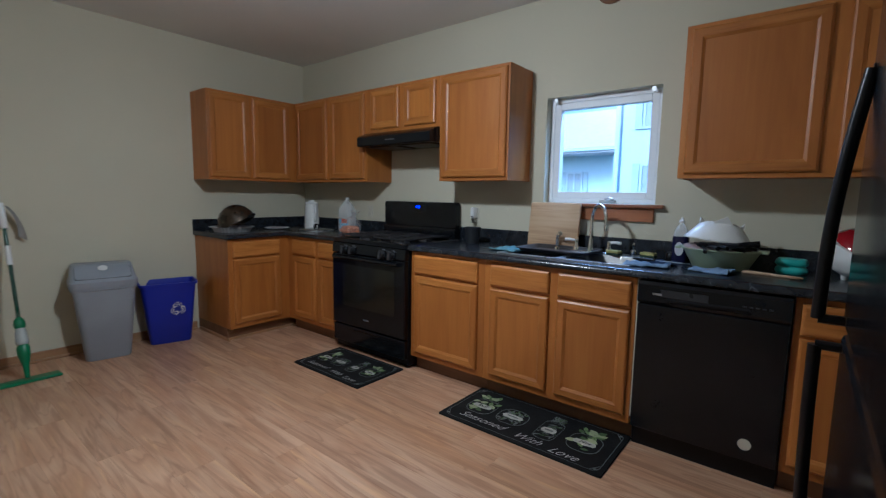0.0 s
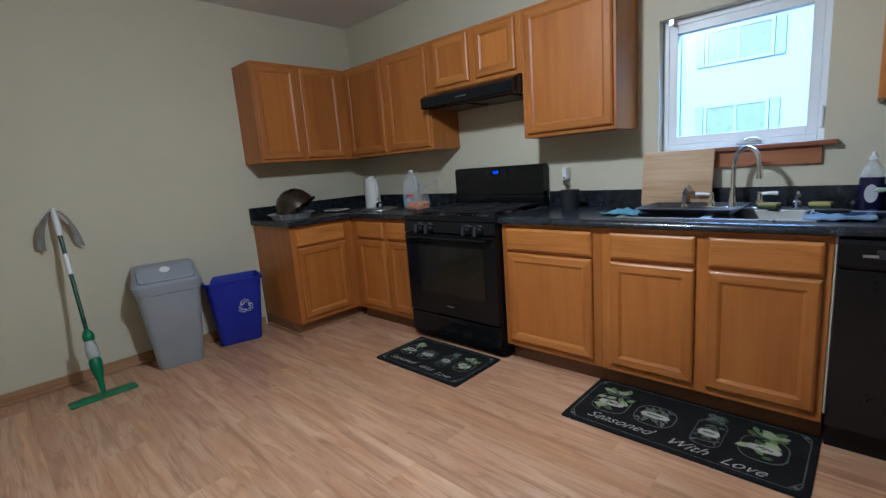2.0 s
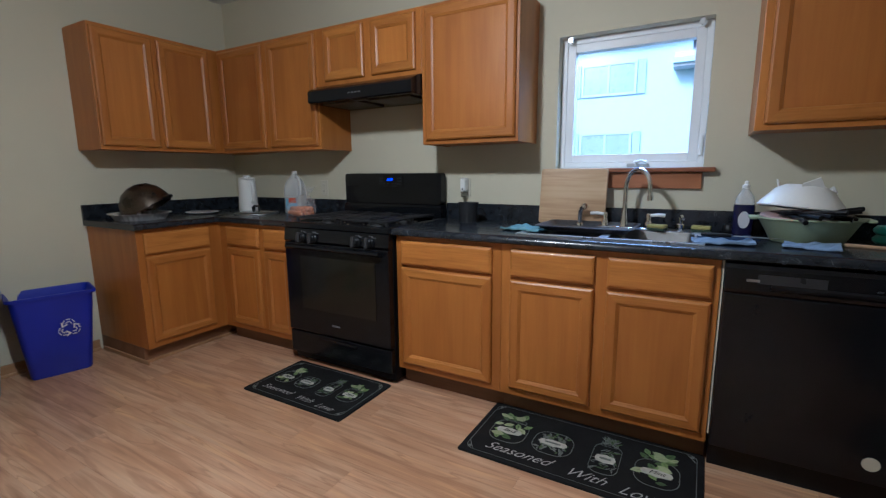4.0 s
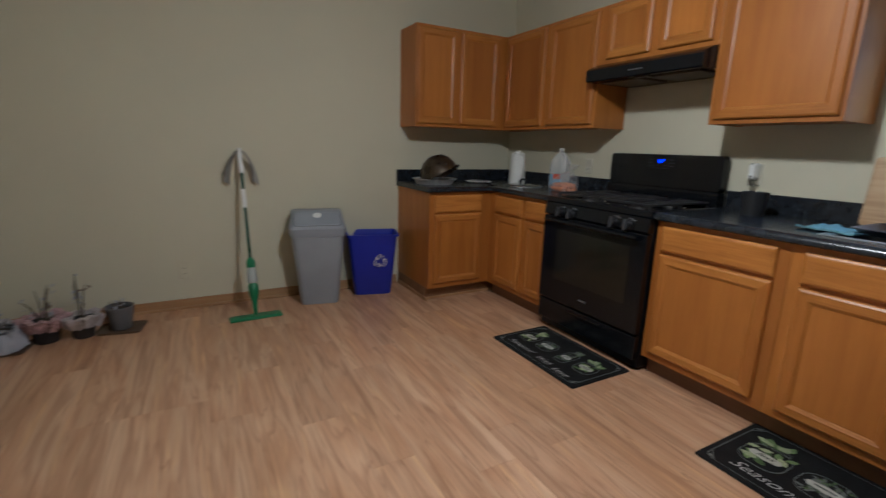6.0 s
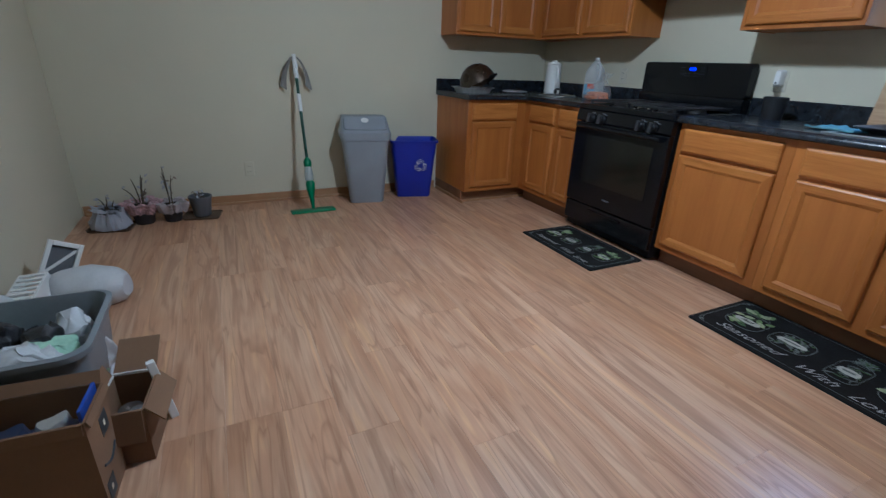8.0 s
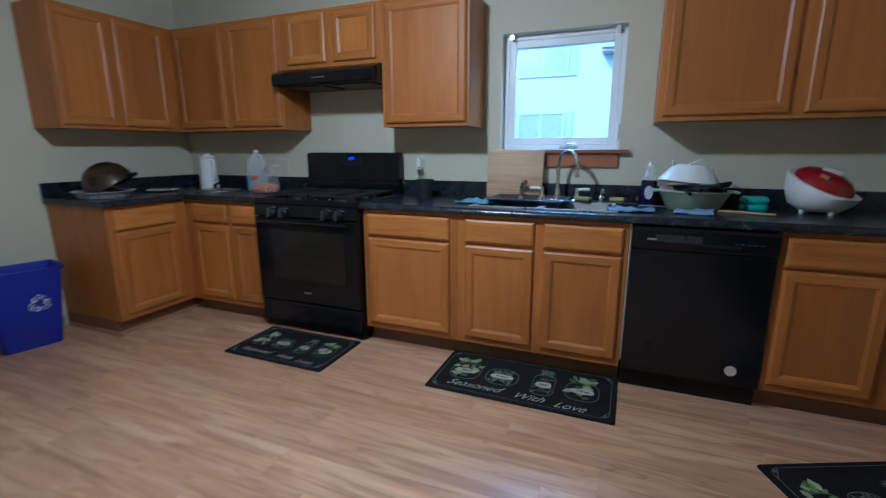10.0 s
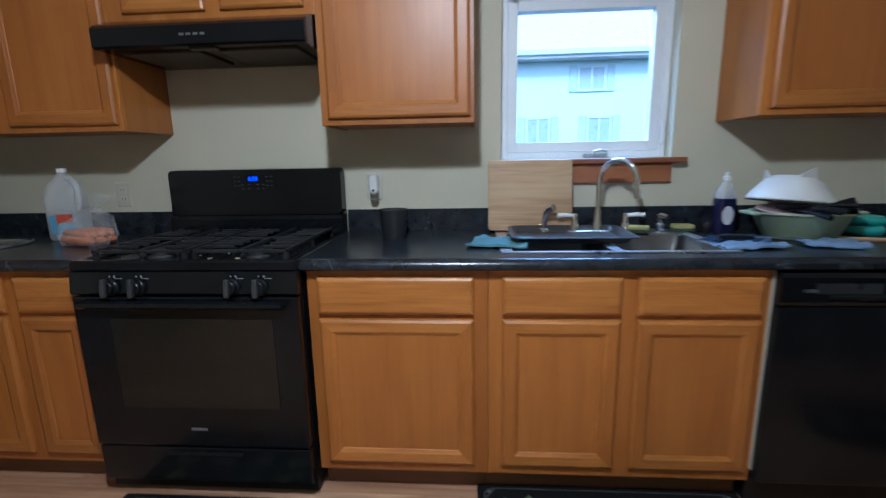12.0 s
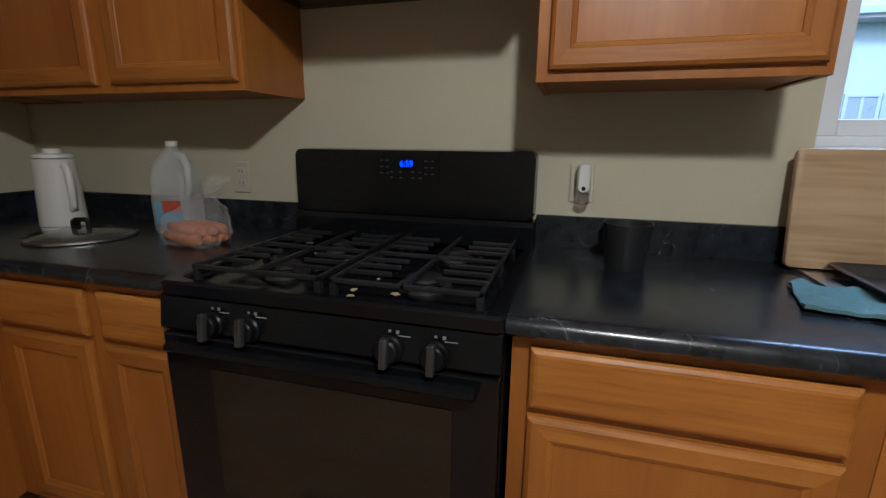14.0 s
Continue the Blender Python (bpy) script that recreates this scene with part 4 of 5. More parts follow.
part("handle", tube(bmesh.new(), [(0.03, -0.03, 0.262), (0.06, -0.055, 0.258), (0.082, -0.072, 0.225), (0.082, -0.074, 0.16), (0.07, -0.066, 0.13)], 0.014, 10), MILKY, k, smooth=True)
part("cap", lathe(bmesh.new(), [(0.021, 0.288), (0.021, 0.304), (0.018, 0.306)], 24), WHITE, k, smooth=True)
part("label_band", boxes((-0.05, 0.05, -0.0765, -0.0752, 0.03, 0.108)), plain("blue_label", (0.16, 0.36, 0.55), 0.5, vary=0.2), k, "pale blue label")
part("label_patch", boxes((-0.022, 0.045, -0.078, -0.0766, 0.075, 0.112)), plain("red_label", (0.45, 0.08, 0.04), 0.5, vary=0.3, scale=50), k, "red label patch")

# bag of carrots
k = thing("carrot_bag", pose(1.105, -0.295, CT, 0, 0, -25) @ Matrix.Scale(1.12, 4), "knotted clear plastic bag of carrots on the worktop", "bag")
rng = random.Random(2)
for i in range(9):
    a, yy, zz = rng.uniform(-9, 9), -0.042 + 0.021 * (i % 5) + (0.010 if i > 4 else 0), 0.018 + 0.022 * (i // 5)
    bm = tube(bmesh.new(), [(0.088, 0, 0), (0.076, 0, 0), (0.03, 0, 0), (-0.03, 0, 0), (-0.075, 0, 0), (-0.092, 0, -0.004)], [0.008, 0.0175, 0.019, 0.0175, 0.012, 0.003], 12)
    part("carrot", moved(bm, pose(rng.uniform(-0.01, 0.01), yy, zz, 0, 0, a)), STRAW, k, smooth=True)
bm = lathe(bmesh.new(), [(0.04, 0.001), (0.09, 0.004), (0.104, 0.035), (0.096, 0.07), (0.072, 0.10), (0.042, 0.125), (0.013, 0.142), (0.022, 0.165), (0.045, 0.195)], 40, start=False, end=False, sx=1.2, sy=0.85)
for v in bm.verts:
    v.co += Vector((0.75, 0.2, -0.1)) * max(0.0, v.co.z - 0.06)
p = part("film", crumple(bm, 0.016, 6, 38), FILM, k, "crinkled clear film")
p.visible_shadow = False

# foil tray with an upturned wok
k = thing("foil_tray", pose(0.335, -0.99, CT), "round crimped aluminium foil tray under a wok", "tray")
bm = bmesh.new()
n = 64
prof = [(0.135, 0.001), (0.14, 0.002), (0.162, 0.042), (0.185, 0.044), (0.185, 0.047), (0.16, 0.045), (0.138, 0.005), (0.003, 0.0045)]
loft(bm, [[((r + (0.006 if (i % 2 and 0.12 < r < 0.17) else 0)) * math.cos(6.28318 * i / n), (r + (0.006 if (i % 2 and 0.12 < r < 0.17) else 0)) * math.sin(6.28318 * i / n), z) for i in range(n)] for r, z in prof])
part("tray", bm, FOIL, k)
k = thing("wok", pose(0.325, -0.955, CT + 0.108, 20, -24, 0) @ Matrix.Diagonal((1.06, 1.06, 1.04, 1)), "dark bronze wok turned upside down in the foil tray", "wok")
bm = lathe(bmesh.new(), [(0.15, -0.05), (0.153, -0.05), (0.146, 0.0), (0.125, 0.055), (0.085, 0.098), (0.04, 0.118), (0.003, 0.122), (0.003, 0.119), (0.04, 0.115), (0.083, 0.095), (0.121, 0.053), (0.142, 0.0)], 40, start=False, end=False)
part("pan", bm, BRONZE, k, smooth=True)
part("handle", tube(bmesh.new(), [(0.135, 0.03, -0.045), (0.165, 0.035, -0.05), (0.215, 0.04, -0.06)], [0.012, 0.013, 0.011], 10), BLACK_SATIN, k, smooth=True)

# plate with cutlery
k = thing("plate", pose(0.30, -0.53, CT), "small pale plate holding dark cutlery", "plate")
part("dish", lathe(bmesh.new(), [(0.06, 0.0), (0.075, 0.003), (0.115, 0.014), (0.114, 0.017), (0.072, 0.007), (0.003, 0.006)], 36), plain("grey_plate", (0.5, 0.5, 0.5), 0.3), k, smooth=True)
for a in (10, 32):
    sp = thing("spoon", pose(0.30, -0.53, CT + 0.0165, 0, 0, a), "dark metal spoon lying on the plate", "spoon", "spoons on the plate")
    part("handle", tube(bmesh.new(), [(-0.085, 0, 0.004), (0.0, 0, 0.004), (0.045, 0, 0.002)], [0.005, 0.004, 0.003], 8), STEEL, sp)
    part("bowl", lathe(bmesh.new(), [(0.002, 0.0), (0.012, 0.001), (0.018, 0.006), (0.017, 0.0075), (0.002, 0.003)], 16, 0.062, 0, sx=1.5), STEEL, sp, smooth=True)

# dark cup
k = thing("mug", pose(2.405, -0.205, CT, 0, 0, -48), "dark charcoal mug with a handle on the worktop", "mug")
part("wall", lathe(bmesh.new(), [(0.047, 0.0), (0.049, 0.004), (0.061, 0.118), (0.062, 0.121), (0.059, 0.121), (0.046, 0.006), (0.003, 0.005)], 36), plain("charcoal_plastic", (0.022, 0.023, 0.025), 0.45), k, smooth=True)
part("handle", tube(bmesh.new(), [(-0.055, 0, 0.098), (-0.078, 0, 0.098), (-0.092, 0, 0.08), (-0.088, 0, 0.052), (-0.072, 0, 0.038), (-0.049, 0, 0.036)], 0.007, 10), plain("charcoal_handle", (0.022, 0.023, 0.025), 0.45), k, smooth=True)

# chopping board leaning on the wall
k = thing("chopping_board", pose(2.987, -0.098, CT + 0.007, -8.0, 0, 0), "pale maple chopping board leaning on the upstand", "chopping board")
bm = loft(bmesh.new(), [[(p[0], y, p[1] + 0.155) for p in rrect(0.362 - i, 0.306 - i, 0.016, 0)] for i, y in ((0.006, -0.011), (0, -0.008), (0, 0.008), (0.006, 0.011))])
part("board", bm, BOARD, k, smooth=True)

# baking tray over the left bowl
k = thing("baking_tray", pose(3.118, -0.272, CT + 0.0055, 0, 0, -1), "black baking tray laid across the sink bowl", "tray")
bm = loft(bmesh.new(), [rrect(0.40, 0.26, 0.02, 0.0), rrect(0.44, 0.30, 0.03, 0.022), rrect(0.436, 0.296, 0.03, 0.0245), rrect(0.395, 0.255, 0.02, 0.003)])
BAKEWARE = plain("dark_bakeware", (0.09, 0.09, 0.095), 0.35, 0.7, vary=0.3)
part("pan", bm, BAKEWARE, k, smooth=True)
bm = loft(bmesh.new(), [rrect(0.4405, 0.3005, 0.03, 0.0205), rrect(0.464, 0.324, 0.036, 0.0225), rrect(0.468, 0.328, 0.038, 0.0255), rrect(0.462, 0.322, 0.036, 0.0275), rrect(0.441, 0.301, 0.03, 0.025)], False, False)
part("rolled_rim", bm, BAKEWARE, k, "rolled edge of the tray", smooth=True)
k = thing("dish_cloth", pose(2.845, -0.37, CT, 0, 0, -12), "crumpled teal dish cloth on the worktop", "cloth")
part("cloth", drape(bmesh.new(), 0.22, 0.21, 3, 0.016, n=22, ragged=0.05), CLOTH, k, smooth=True)

# scrubbing brushes behind the sink
for x, a in ((3.43, -18), (3.62, -6)):
    k = thing("scrub_brush", pose(x, -0.16 if x < 3.5 else -0.13, CT + 0.0055 if x < 3.5 else CT + 0.0055, 0, 0, a), "yellow and dark green scrubbing sponge behind the sink", "sponge", "sponges behind the sink")
    part("pad", boxes((-0.042, 0.042, -0.026, 0.026, 0.0, 0.012), bev=0.004), plain("dark_scourer", (0.03, 0.05, 0.03), 0.95, bumps=0.8), k, "dark green scouring pad")
    part("foam", boxes((-0.042, 0.042, -0.026, 0.026, 0.0122, 0.03), bev=0.006), YELLOW, k, "yellow foam")

# dish soap bottle
CLEARISH = plain("clear_bottle_plastic", (0.7, 0.72, 0.75), 0.1, bumps=0)
CLEARISH.node_tree.nodes["Principled BSDF"].inputs["Alpha"].default_value = 0.35
k = thing("soap_bottle", pose(3.785, -0.125, CT) @ Matrix.Scale(0.86, 4), "clear pump bottle half full of dark purple soap", "bottle")
part("liquid_bottle", loft(bmesh.new(), [rrect(0.085, 0.065, 0.025, 0.0), rrect(0.098, 0.074, 0.03, 0.01), rrect(0.1, 0.076, 0.03, 0.15), rrect(0.095, 0.072, 0.03, 0.165)]), plain("purple_soap", (0.012, 0.012, 0.05), 0.12, bumps=0), k, "dark purple soap behind plastic", smooth=True)
part("shoulder", loft(bmesh.new(), [rrect(0.095, 0.072, 0.03, 0.1655), rrect(0.08, 0.06, 0.028, 0.205), rrect(0.045, 0.04, 0.019, 0.235), rrect(0.03, 0.03, 0.0149, 0.25)]), CLEARISH, k, "clear plastic shoulder", smooth=True)
part("cap", lathe(bmesh.new(), [(0.017, 0.2505), (0.017, 0.268), (0.009, 0.272), (0.008, 0.288), (0.003, 0.29)], 18), WHITE, k, smooth=True)
part("label", loft(bmesh.new(), [[(0.026 * math.cos(a), y, 0.085 + 0.045 * math.sin(a)) for a in [6.28318 * i / 24 for i in range(24)]] for y in (-0.038, -0.0392)]), plain("pale_label", (0.55, 0.56, 0.62), 0.5), k, "oval pale label")

# green dish tub full of dishes
k = thing("dish_tub", pose(4.0, -0.265, CT), "sage green plastic tub filled with washed dishes", "tub")
bm = lathe(bmesh.new(), [(0.11, 0.0), (0.118, 0.004), (0.16, 0.09), (0.175, 0.098), (0.175, 0.104), (0.157, 0.098), (0.113, 0.01), (0.003, 0.008)], 40, sx=1.05, sy=0.82)
part("basin", bm, SAGE, k, smooth=True)
for sx in (-1, 1):
    part("grip", boxes((sx * 0.19 - 0.014, sx * 0.19 + 0.014, -0.05, 0.05, 0.092, 0.104), bev=0.005), SAGE, k)
c = thing("colander", pose(3.975, -0.225, CT + 0.134, -5, 6, 0) @ Matrix.Scale(0.90, 4), "white plastic colander with pointed petals upside down", "colander")
bm = lathe(bmesh.new(), [(0.162, 0.0), (0.165, 0.006), (0.15, 0.03), (0.105, 0.09), (0.07, 0.11), (0.003, 0.115), (0.003, 0.111), (0.1, 0.084), (0.145, 0.024), (0.156, 0.002)], 36, start=False, end=False, sx=1.05, sy=0.85)
part("bowl", bm, WHITE, c, smooth=True)
for a, r, hgt, t in ((-75, 0.085, 0.17, 18), (20, 0.11, 0.15, 25), (165, 0.1, 0.155, 22), (80, 0.09, 0.14, 10)):
    bm = loft(bmesh.new(), [[(-0.06, y, -0.02), (0.06, y, -0.02), (0.05, y, 0.035), (0.012, y, 0.085), (-0.045, y, 0.05)] for y in (-0.003, 0.003)])
    part("petal", moved(bm, pose(r * math.cos(radians(a)) * 0.8, r * math.sin(radians(a)) * 0.6, hgt - 0.105, 0, 0, a + 90) @ pose(0, 0, 0, t)), WHITE, c)
k = thing("salad_plate", pose(3.975, -0.28, CT + 0.098, 6, 0, 0), "pale pink plate lying in the dish tub", "plate")
part("dish", lathe(bmesh.new(), [(0.06, 0.0), (0.14, 0.012), (0.139, 0.016), (0.05, 0.006), (0.003, 0.006)], 36, sx=1.03, sy=0.8), plain("pinkish_plate", (0.5, 0.36, 0.34), 0.35), k, smooth=True)
rng = random.Random(11)
for i in range(11):
    a = -150 + 15 * i + rng.uniform(-6, 6)
    k = thing("utensil", pose(3.93 + 0.017 * i, -0.345 + 0.01 * (i % 3), CT + 0.112 + 0.005 * (i % 4), rng.uniform(-4, 6), rng.uniform(-8, 8), a + 75), "black kitchen utensil lying over the tub's edge", "utensil", "utensils in the tub")
    part("handle", tube(bmesh.new(), [(-0.02, 0, 0.0), (0.06, 0.004, 0.004), (0.125, 0, 0.002)], [0.006, 0.007, 0.010], 8), BLACK_SATIN, k, smooth=True)
    part("head", lathe(bmesh.new(), [(0.003, -0.004), (0.024, -0.002), (0.026, 0.003), (0.003, 0.006)], 14, -0.045, 0, sx=1.5), (BLACK_SATIN, BLACK_SATIN, STEEL)[i % 3], k, smooth=True)

# cloths, wooden tongs and a teal box before the tub
for x, y, w, d, s, a in ((3.70, -0.47, 0.22, 0.10, 21, 4), (3.99, -0.445, 0.17, 0.12, 22, -10), (3.72, -0.35, 0.20, 0.12, 23, 20)):
    k = thing("blue_cloth", pose(x, y, CT, 0, 0, a), "rumpled pale blue cleaning cloth on the worktop", "cloth", "blue cloths")
    part("cloth", drape(bmesh.new(), w, d, s, 0.02), NAVY if s == 23 else BLUE_CLOTH, k, smooth=True)
k = thing("kitchen_knife", pose(3.735, -0.435, CT + 0.031, 0, 0, -8), "black-handled steel kitchen knife lying on a cloth", "knife")
part("handle", loft(bmesh.new(), [rrect(0.012, 0.022, 0.005, 0.0), rrect(0.016, 0.028, 0.006, 0.03), rrect(0.013, 0.022, 0.005, 0.11)]), BLACK_SATIN, k, smooth=True).matrix_basis = pose(-0.005, 0, 0, 0, -90, 0)
part("blade", loft(bmesh.new(), [[(0.0, -0.012, z), (0.0, 0.014, z), (0.12, 0.014, z), (0.17, 0.006, z), (0.12, -0.010, z)] for z in (-0.001, 0.001)]), STEEL, k)
for a, y in ((-14, -0.375), (-19, -0.35)):
    k = thing("wooden_skewer", pose(4.215, y, CT + 0.006, 0, 0, a), "pale wooden spoon lying flat on the worktop", "spoon", "wooden spoons")
    part("handle", tube(bmesh.new(), [(-0.11, 0, 0), (0.02, 0, 0.0), (0.085, 0, 0.0)], [0.0055, 0.005, 0.006], 8), BOARD, k, smooth=True)
    part("bowl", lathe(bmesh.new(), [(0.003, -0.005), (0.017, -0.003), (0.02, 0.003), (0.003, 0.002)], 14, 0.105, 0, sx=1.4), BOARD, k, smooth=True)
k = thing("teal_box", pose(4.292, -0.19, CT), "teal round-cornered hinged plastic box", "box")
for name, z in (("base", 0.0), ("lid", 0.037)):
    part(name, loft(bmesh.new(), [rrect(0.11, 0.09, 0.03, z), rrect(0.13, 0.105, 0.04, z + 0.01), rrect(0.13, 0.105, 0.04, z + 0.022), rrect(0.11, 0.085, 0.03, z + 0.035)]), TEAL, k, smooth=True)
k = thing("black_pot_rest", pose(3.735, -0.10, CT), "small black round pot stand by the upstand", "stand")
part("disc", lathe(bmesh.new(), [(0.026, 0.0), (0.03, 0.006), (0.03, 0.03), (0.02, 0.045), (0.003, 0.047)], 20), BLACK_SATIN, k, smooth=True)

# white cooker with a red lid
k = thing("popcorn_maker", pose(4.56, -0.225, CT) @ Matrix.Scale(0.94, 4), "white round countertop cooker with a glossy red lid", "cooker")
bm = lathe(bmesh.new(), [(0.03, 0.014), (0.09, 0.018), (0.14, 0.055), (0.162, 0.11), (0.158, 0.155), (0.15, 0.158), (0.003, 0.15)], 40)
for v in bm.verts:
    if v.co.z > 0.09:
        v.co.z += 0.42 * (-v.co.x * 0.9 + v.co.y * 0.75) * (v.co.z - 0.09) / 0.068
part("body", bm, WHITE, k, smooth=True)
bm = lathe(bmesh.new(), [(0.142, 0.0), (0.135, 0.025), (0.105, 0.052), (0.05, 0.068), (0.003, 0.071)], 40)
part("lid", moved(bm, pose(0.0, 0.0, 0.155, 17, 20, 0)), RED, k, "glossy red translucent lid", smooth=True)
part("lid_sticker", moved(boxes((-0.02, 0.02, -0.104, -0.1005, 0.036, 0.062)), pose(0.0, 0.0, 0.155, 17, 20, 0) @ pose(0, 0, 0.008, 0, 0, -25)), plain("tan_sticker", (0.35, 0.16, 0.05), 0.5), k, "small tan sticker")
part("lid_grip", moved(boxes((-0.045, 0.045, -0.012, 0.012, 0.068, 0.085), bev=0.006), pose(0.0, 0.0, 0.155, 17, 20, 0)), WHITE, k)
for a in (20, 110, 200, 290):
    part("foot", lathe(bmesh.new(), [(0.01, 0.0), (0.013, 0.004), (0.016, 0.03)], 12, 0.085 * math.cos(radians(a)), 0.085 * math.sin(radians(a))), WHITE, k, smooth=True)


# ---- outlets ----
def outlet(m, material, label, double=True):
    o = thing("wall_outlet", m, label, "outlet", "wall outlets")
    part("plate", panel(bmesh.new(), -0.036, 0.036, -0.058, 0.058, [(0, -0.0005), (0, -0.003), (0.004, -0.006)]), material, o)
    for z in (-0.022, 0.022):
        s = part("socket", panel(bmesh.new(), -0.016, 0.016, z - 0.014, z + 0.014, [(0, -0.006), (0.001, -0.0085)]), material, o)
        for x in (-0.007, 0.007):
            part("slot", boxes((x - 0.0012, x + 0.0012, -0.0092, -0.0086, z - 0.004, z + 0.006)), BLACK_SATIN, s)
    return o


outlet(pose(1.06, 0, 1.098), CREAM, "cream double wall outlet above the worktop")
outlet(pose(2.285, 0, 1.115), CREAM, "cream wall outlet with a plug-in freshener")
outlet(W @ pose(-2.853, 0, 0.285), WALL, "wall outlet painted like the wall")
outlet(pose(1.9, SOUTH, 0.32, 0, 0, 180), WALL, "wall outlet painted like the wall")
k = thing("air_freshener", pose(2.29, -0.0095, 1.09) @ Matrix.Scale(1.2, 4), "white plug-in air freshener on the outlet", "freshener")
part("housing", loft(bmesh.new(), [[(p[0], y, p[1] + 0.035) for p in rrect(0.034 - i, 0.075 - i, 0.012, 0)] for i, y in ((0, 0), (0, -0.03), (0.01, -0.04))]), WHITE, k, smooth=True)
part("vial", lathe(bmesh.new(), [(0.012, -0.03), (0.016, -0.026), (0.016, -0.004), (0.01, 0.0)], 16, 0, -0.02), GLASS, k, "small glass oil vial", smooth=True)
part("vent_hole", moved(lathe(bmesh.new(), [(0.005, 0), (0.005, 0.0012)], 12), pose(0, -0.0405, 0.012, 90)), BLACK_SATIN, k)

# brown ornament high above the window
k = thing("wall_ornament", pose(3.28, -0.004, 2.455), "brown carved wooden ornament hanging above the window", "ornament")
bm = loft(bmesh.new(), [[(0.09 * math.cos(a) * (1 if i == 0 else 0.85), y, 0.07 + 0.065 * math.sin(a) * (1 if i == 0 else 0.85)) for a in [6.28318 * q / 24 for q in range(24)]] for i, y in ((0, 0.003), (0, -0.012), (1, -0.02))])
part("disc", bm, KICK, k, smooth=True)

# ---- things on the floor ----
def grey_bin():
    b = thing("swing_bin", pose(0.208, -1.935, 0, 0, 0, 79.8), "tall grey plastic swing-top rubbish bin by the wall", "bin")
    part("body", loft(bmesh.new(), [rrect(0.275, 0.215, 0.04, 0.0), rrect(0.285, 0.225, 0.04, 0.012), rrect(0.385, 0.275, 0.045, 0.53), rrect(0.405, 0.29, 0.05, 0.535), rrect(0.405, 0.29, 0.05, 0.555)]), GREY_BIN, b, smooth=True)
    part("lid", loft(bmesh.new(), [rrect(0.42, 0.30, 0.05, 0.5555), rrect(0.424, 0.304, 0.05, 0.597), rrect(0.412, 0.292, 0.05, 0.604), rrect(0.404, 0.284, 0.05, 0.612), rrect(0.372, 0.145, 0.035, 0.706, 0, 0.062), rrect(0.35, 0.115, 0.03, 0.714, 0, 0.066)]), GREY_BIN, b, smooth=True)
    slope = math.degrees(math.atan2(0.094, 0.1315))
    face = pose(0, -0.0762, 0.659, slope) @ pose(0, 0, 0.0012)
    # no cut groove: a dark plate under the flap paints the gap's shade
    part("flap_groove", moved(loft(bmesh.new(), [rrect(0.345, 0.142, 0.026, -0.003), rrect(0.345, 0.142, 0.026, 0.0005)]), face), plain("gap_shade_grey", (0.06, 0.065, 0.075), 0.8), b, "dark plate painted as the shaded gap round the flap")
    f = part("flap", moved(loft(bmesh.new(), [rrect(0.338, 0.135, 0.024, 0.0), rrect(0.338, 0.135, 0.024, 0.004), rrect(0.33, 0.127, 0.02, 0.0065)]), face), GREY_BIN, b)
    part("push_pad", moved(lathe(bmesh.new(), [(0.027, 0.0066), (0.027, 0.0085), (0.022, 0.0095)], 24, 0, 0.036, sx=1.15), face), WHITE, f, "pale round badge")


grey_bin()


def blue_bin():
    b = thing("recycling_bin", pose(0.16, -1.477, 0, 0, 0, 75.7), "blue open recycling bin with a white arrow symbol", "bin")
    loops = [rrect(0.29, 0.20, 0.03, 0.0), rrect(0.30, 0.21, 0.03, 0.01), rrect(0.395, 0.265, 0.035, 0.49), rrect(0.425, 0.29, 0.035, 0.492), rrect(0.425, 0.29, 0.035, 0.51),
             rrect(0.405, 0.27, 0.03, 0.51), rrect(0.388, 0.258, 0.03, 0.48), rrect(0.292, 0.202, 0.025, 0.014)]
    part("shell", loft(bmesh.new(), loops), BLUE_BIN, b, smooth=True)
    lean = math.degrees(math.atan2(0.0275, 0.48))
    face = pose(0.055, -0.1345, 0.292, 90 + lean) @ pose(0, 0, 0.0012)
    corner = [Vector((0.066 * math.cos(radians(a)), 0.066 * math.sin(radians(a)))) for a in (90, 210, 330)]

    def arrow(k, half, head, z0, z1):
        """One bent arrow of the symbol, cut off at the triangle's corner."""
        v0, v1, v2 = corner[k], corner[(k + 1) % 3], corner[k - 1]
        line = [v2.lerp(v0, 0.62), v2.lerp(v0, 0.80), v0.lerp(v1, 0.20), v0.lerp(v1, 0.36)]
        bm = bmesh.new()
        for a, c in zip(line, line[1:]):
            side = Vector((a.y - c.y, c.x - a.x)).normalized() * half
            flat(bm, [tuple(a - side), tuple(c - side), tuple(c + side), tuple(a + side)], z0, z1)
        way = (v1 - v0).normalized()
        side = Vector((-way.y, way.x)) * head
        flat(bm, [tuple(line[3] - side), tuple(line[3] + way * head * 1.3), tuple(line[3] + side)], z0, z1)
        return moved(bm, face)
    for k in range(3):
        a = part("arrow_print", arrow(k, 0.0105, 0.020, 0, 0.0008), WHITE, b, "white printed arrow")
        part("arrow_inside", arrow(k, 0.0052, 0.0095, 0.0009, 0.0012), BLUE_BIN, a)


blue_bin()


def mop():
    m = thing("spray_mop", pose(0.40, -2.43, 0), "green and white spray mop leaning on the wall", "mop")
    green = plain("green_plastic", (0.012, 0.165, 0.062), 0.35)
    dark = plain("dark_green_pole", (0.01, 0.055, 0.03), 0.3)
    BOTTLE = plain("clear_spray_bottle", (0.55, 0.60, 0.60), 0.15, bumps=0)
    BOTTLE.node_tree.nodes["Principled BSDF"].inputs["Alpha"].default_value = 0.6
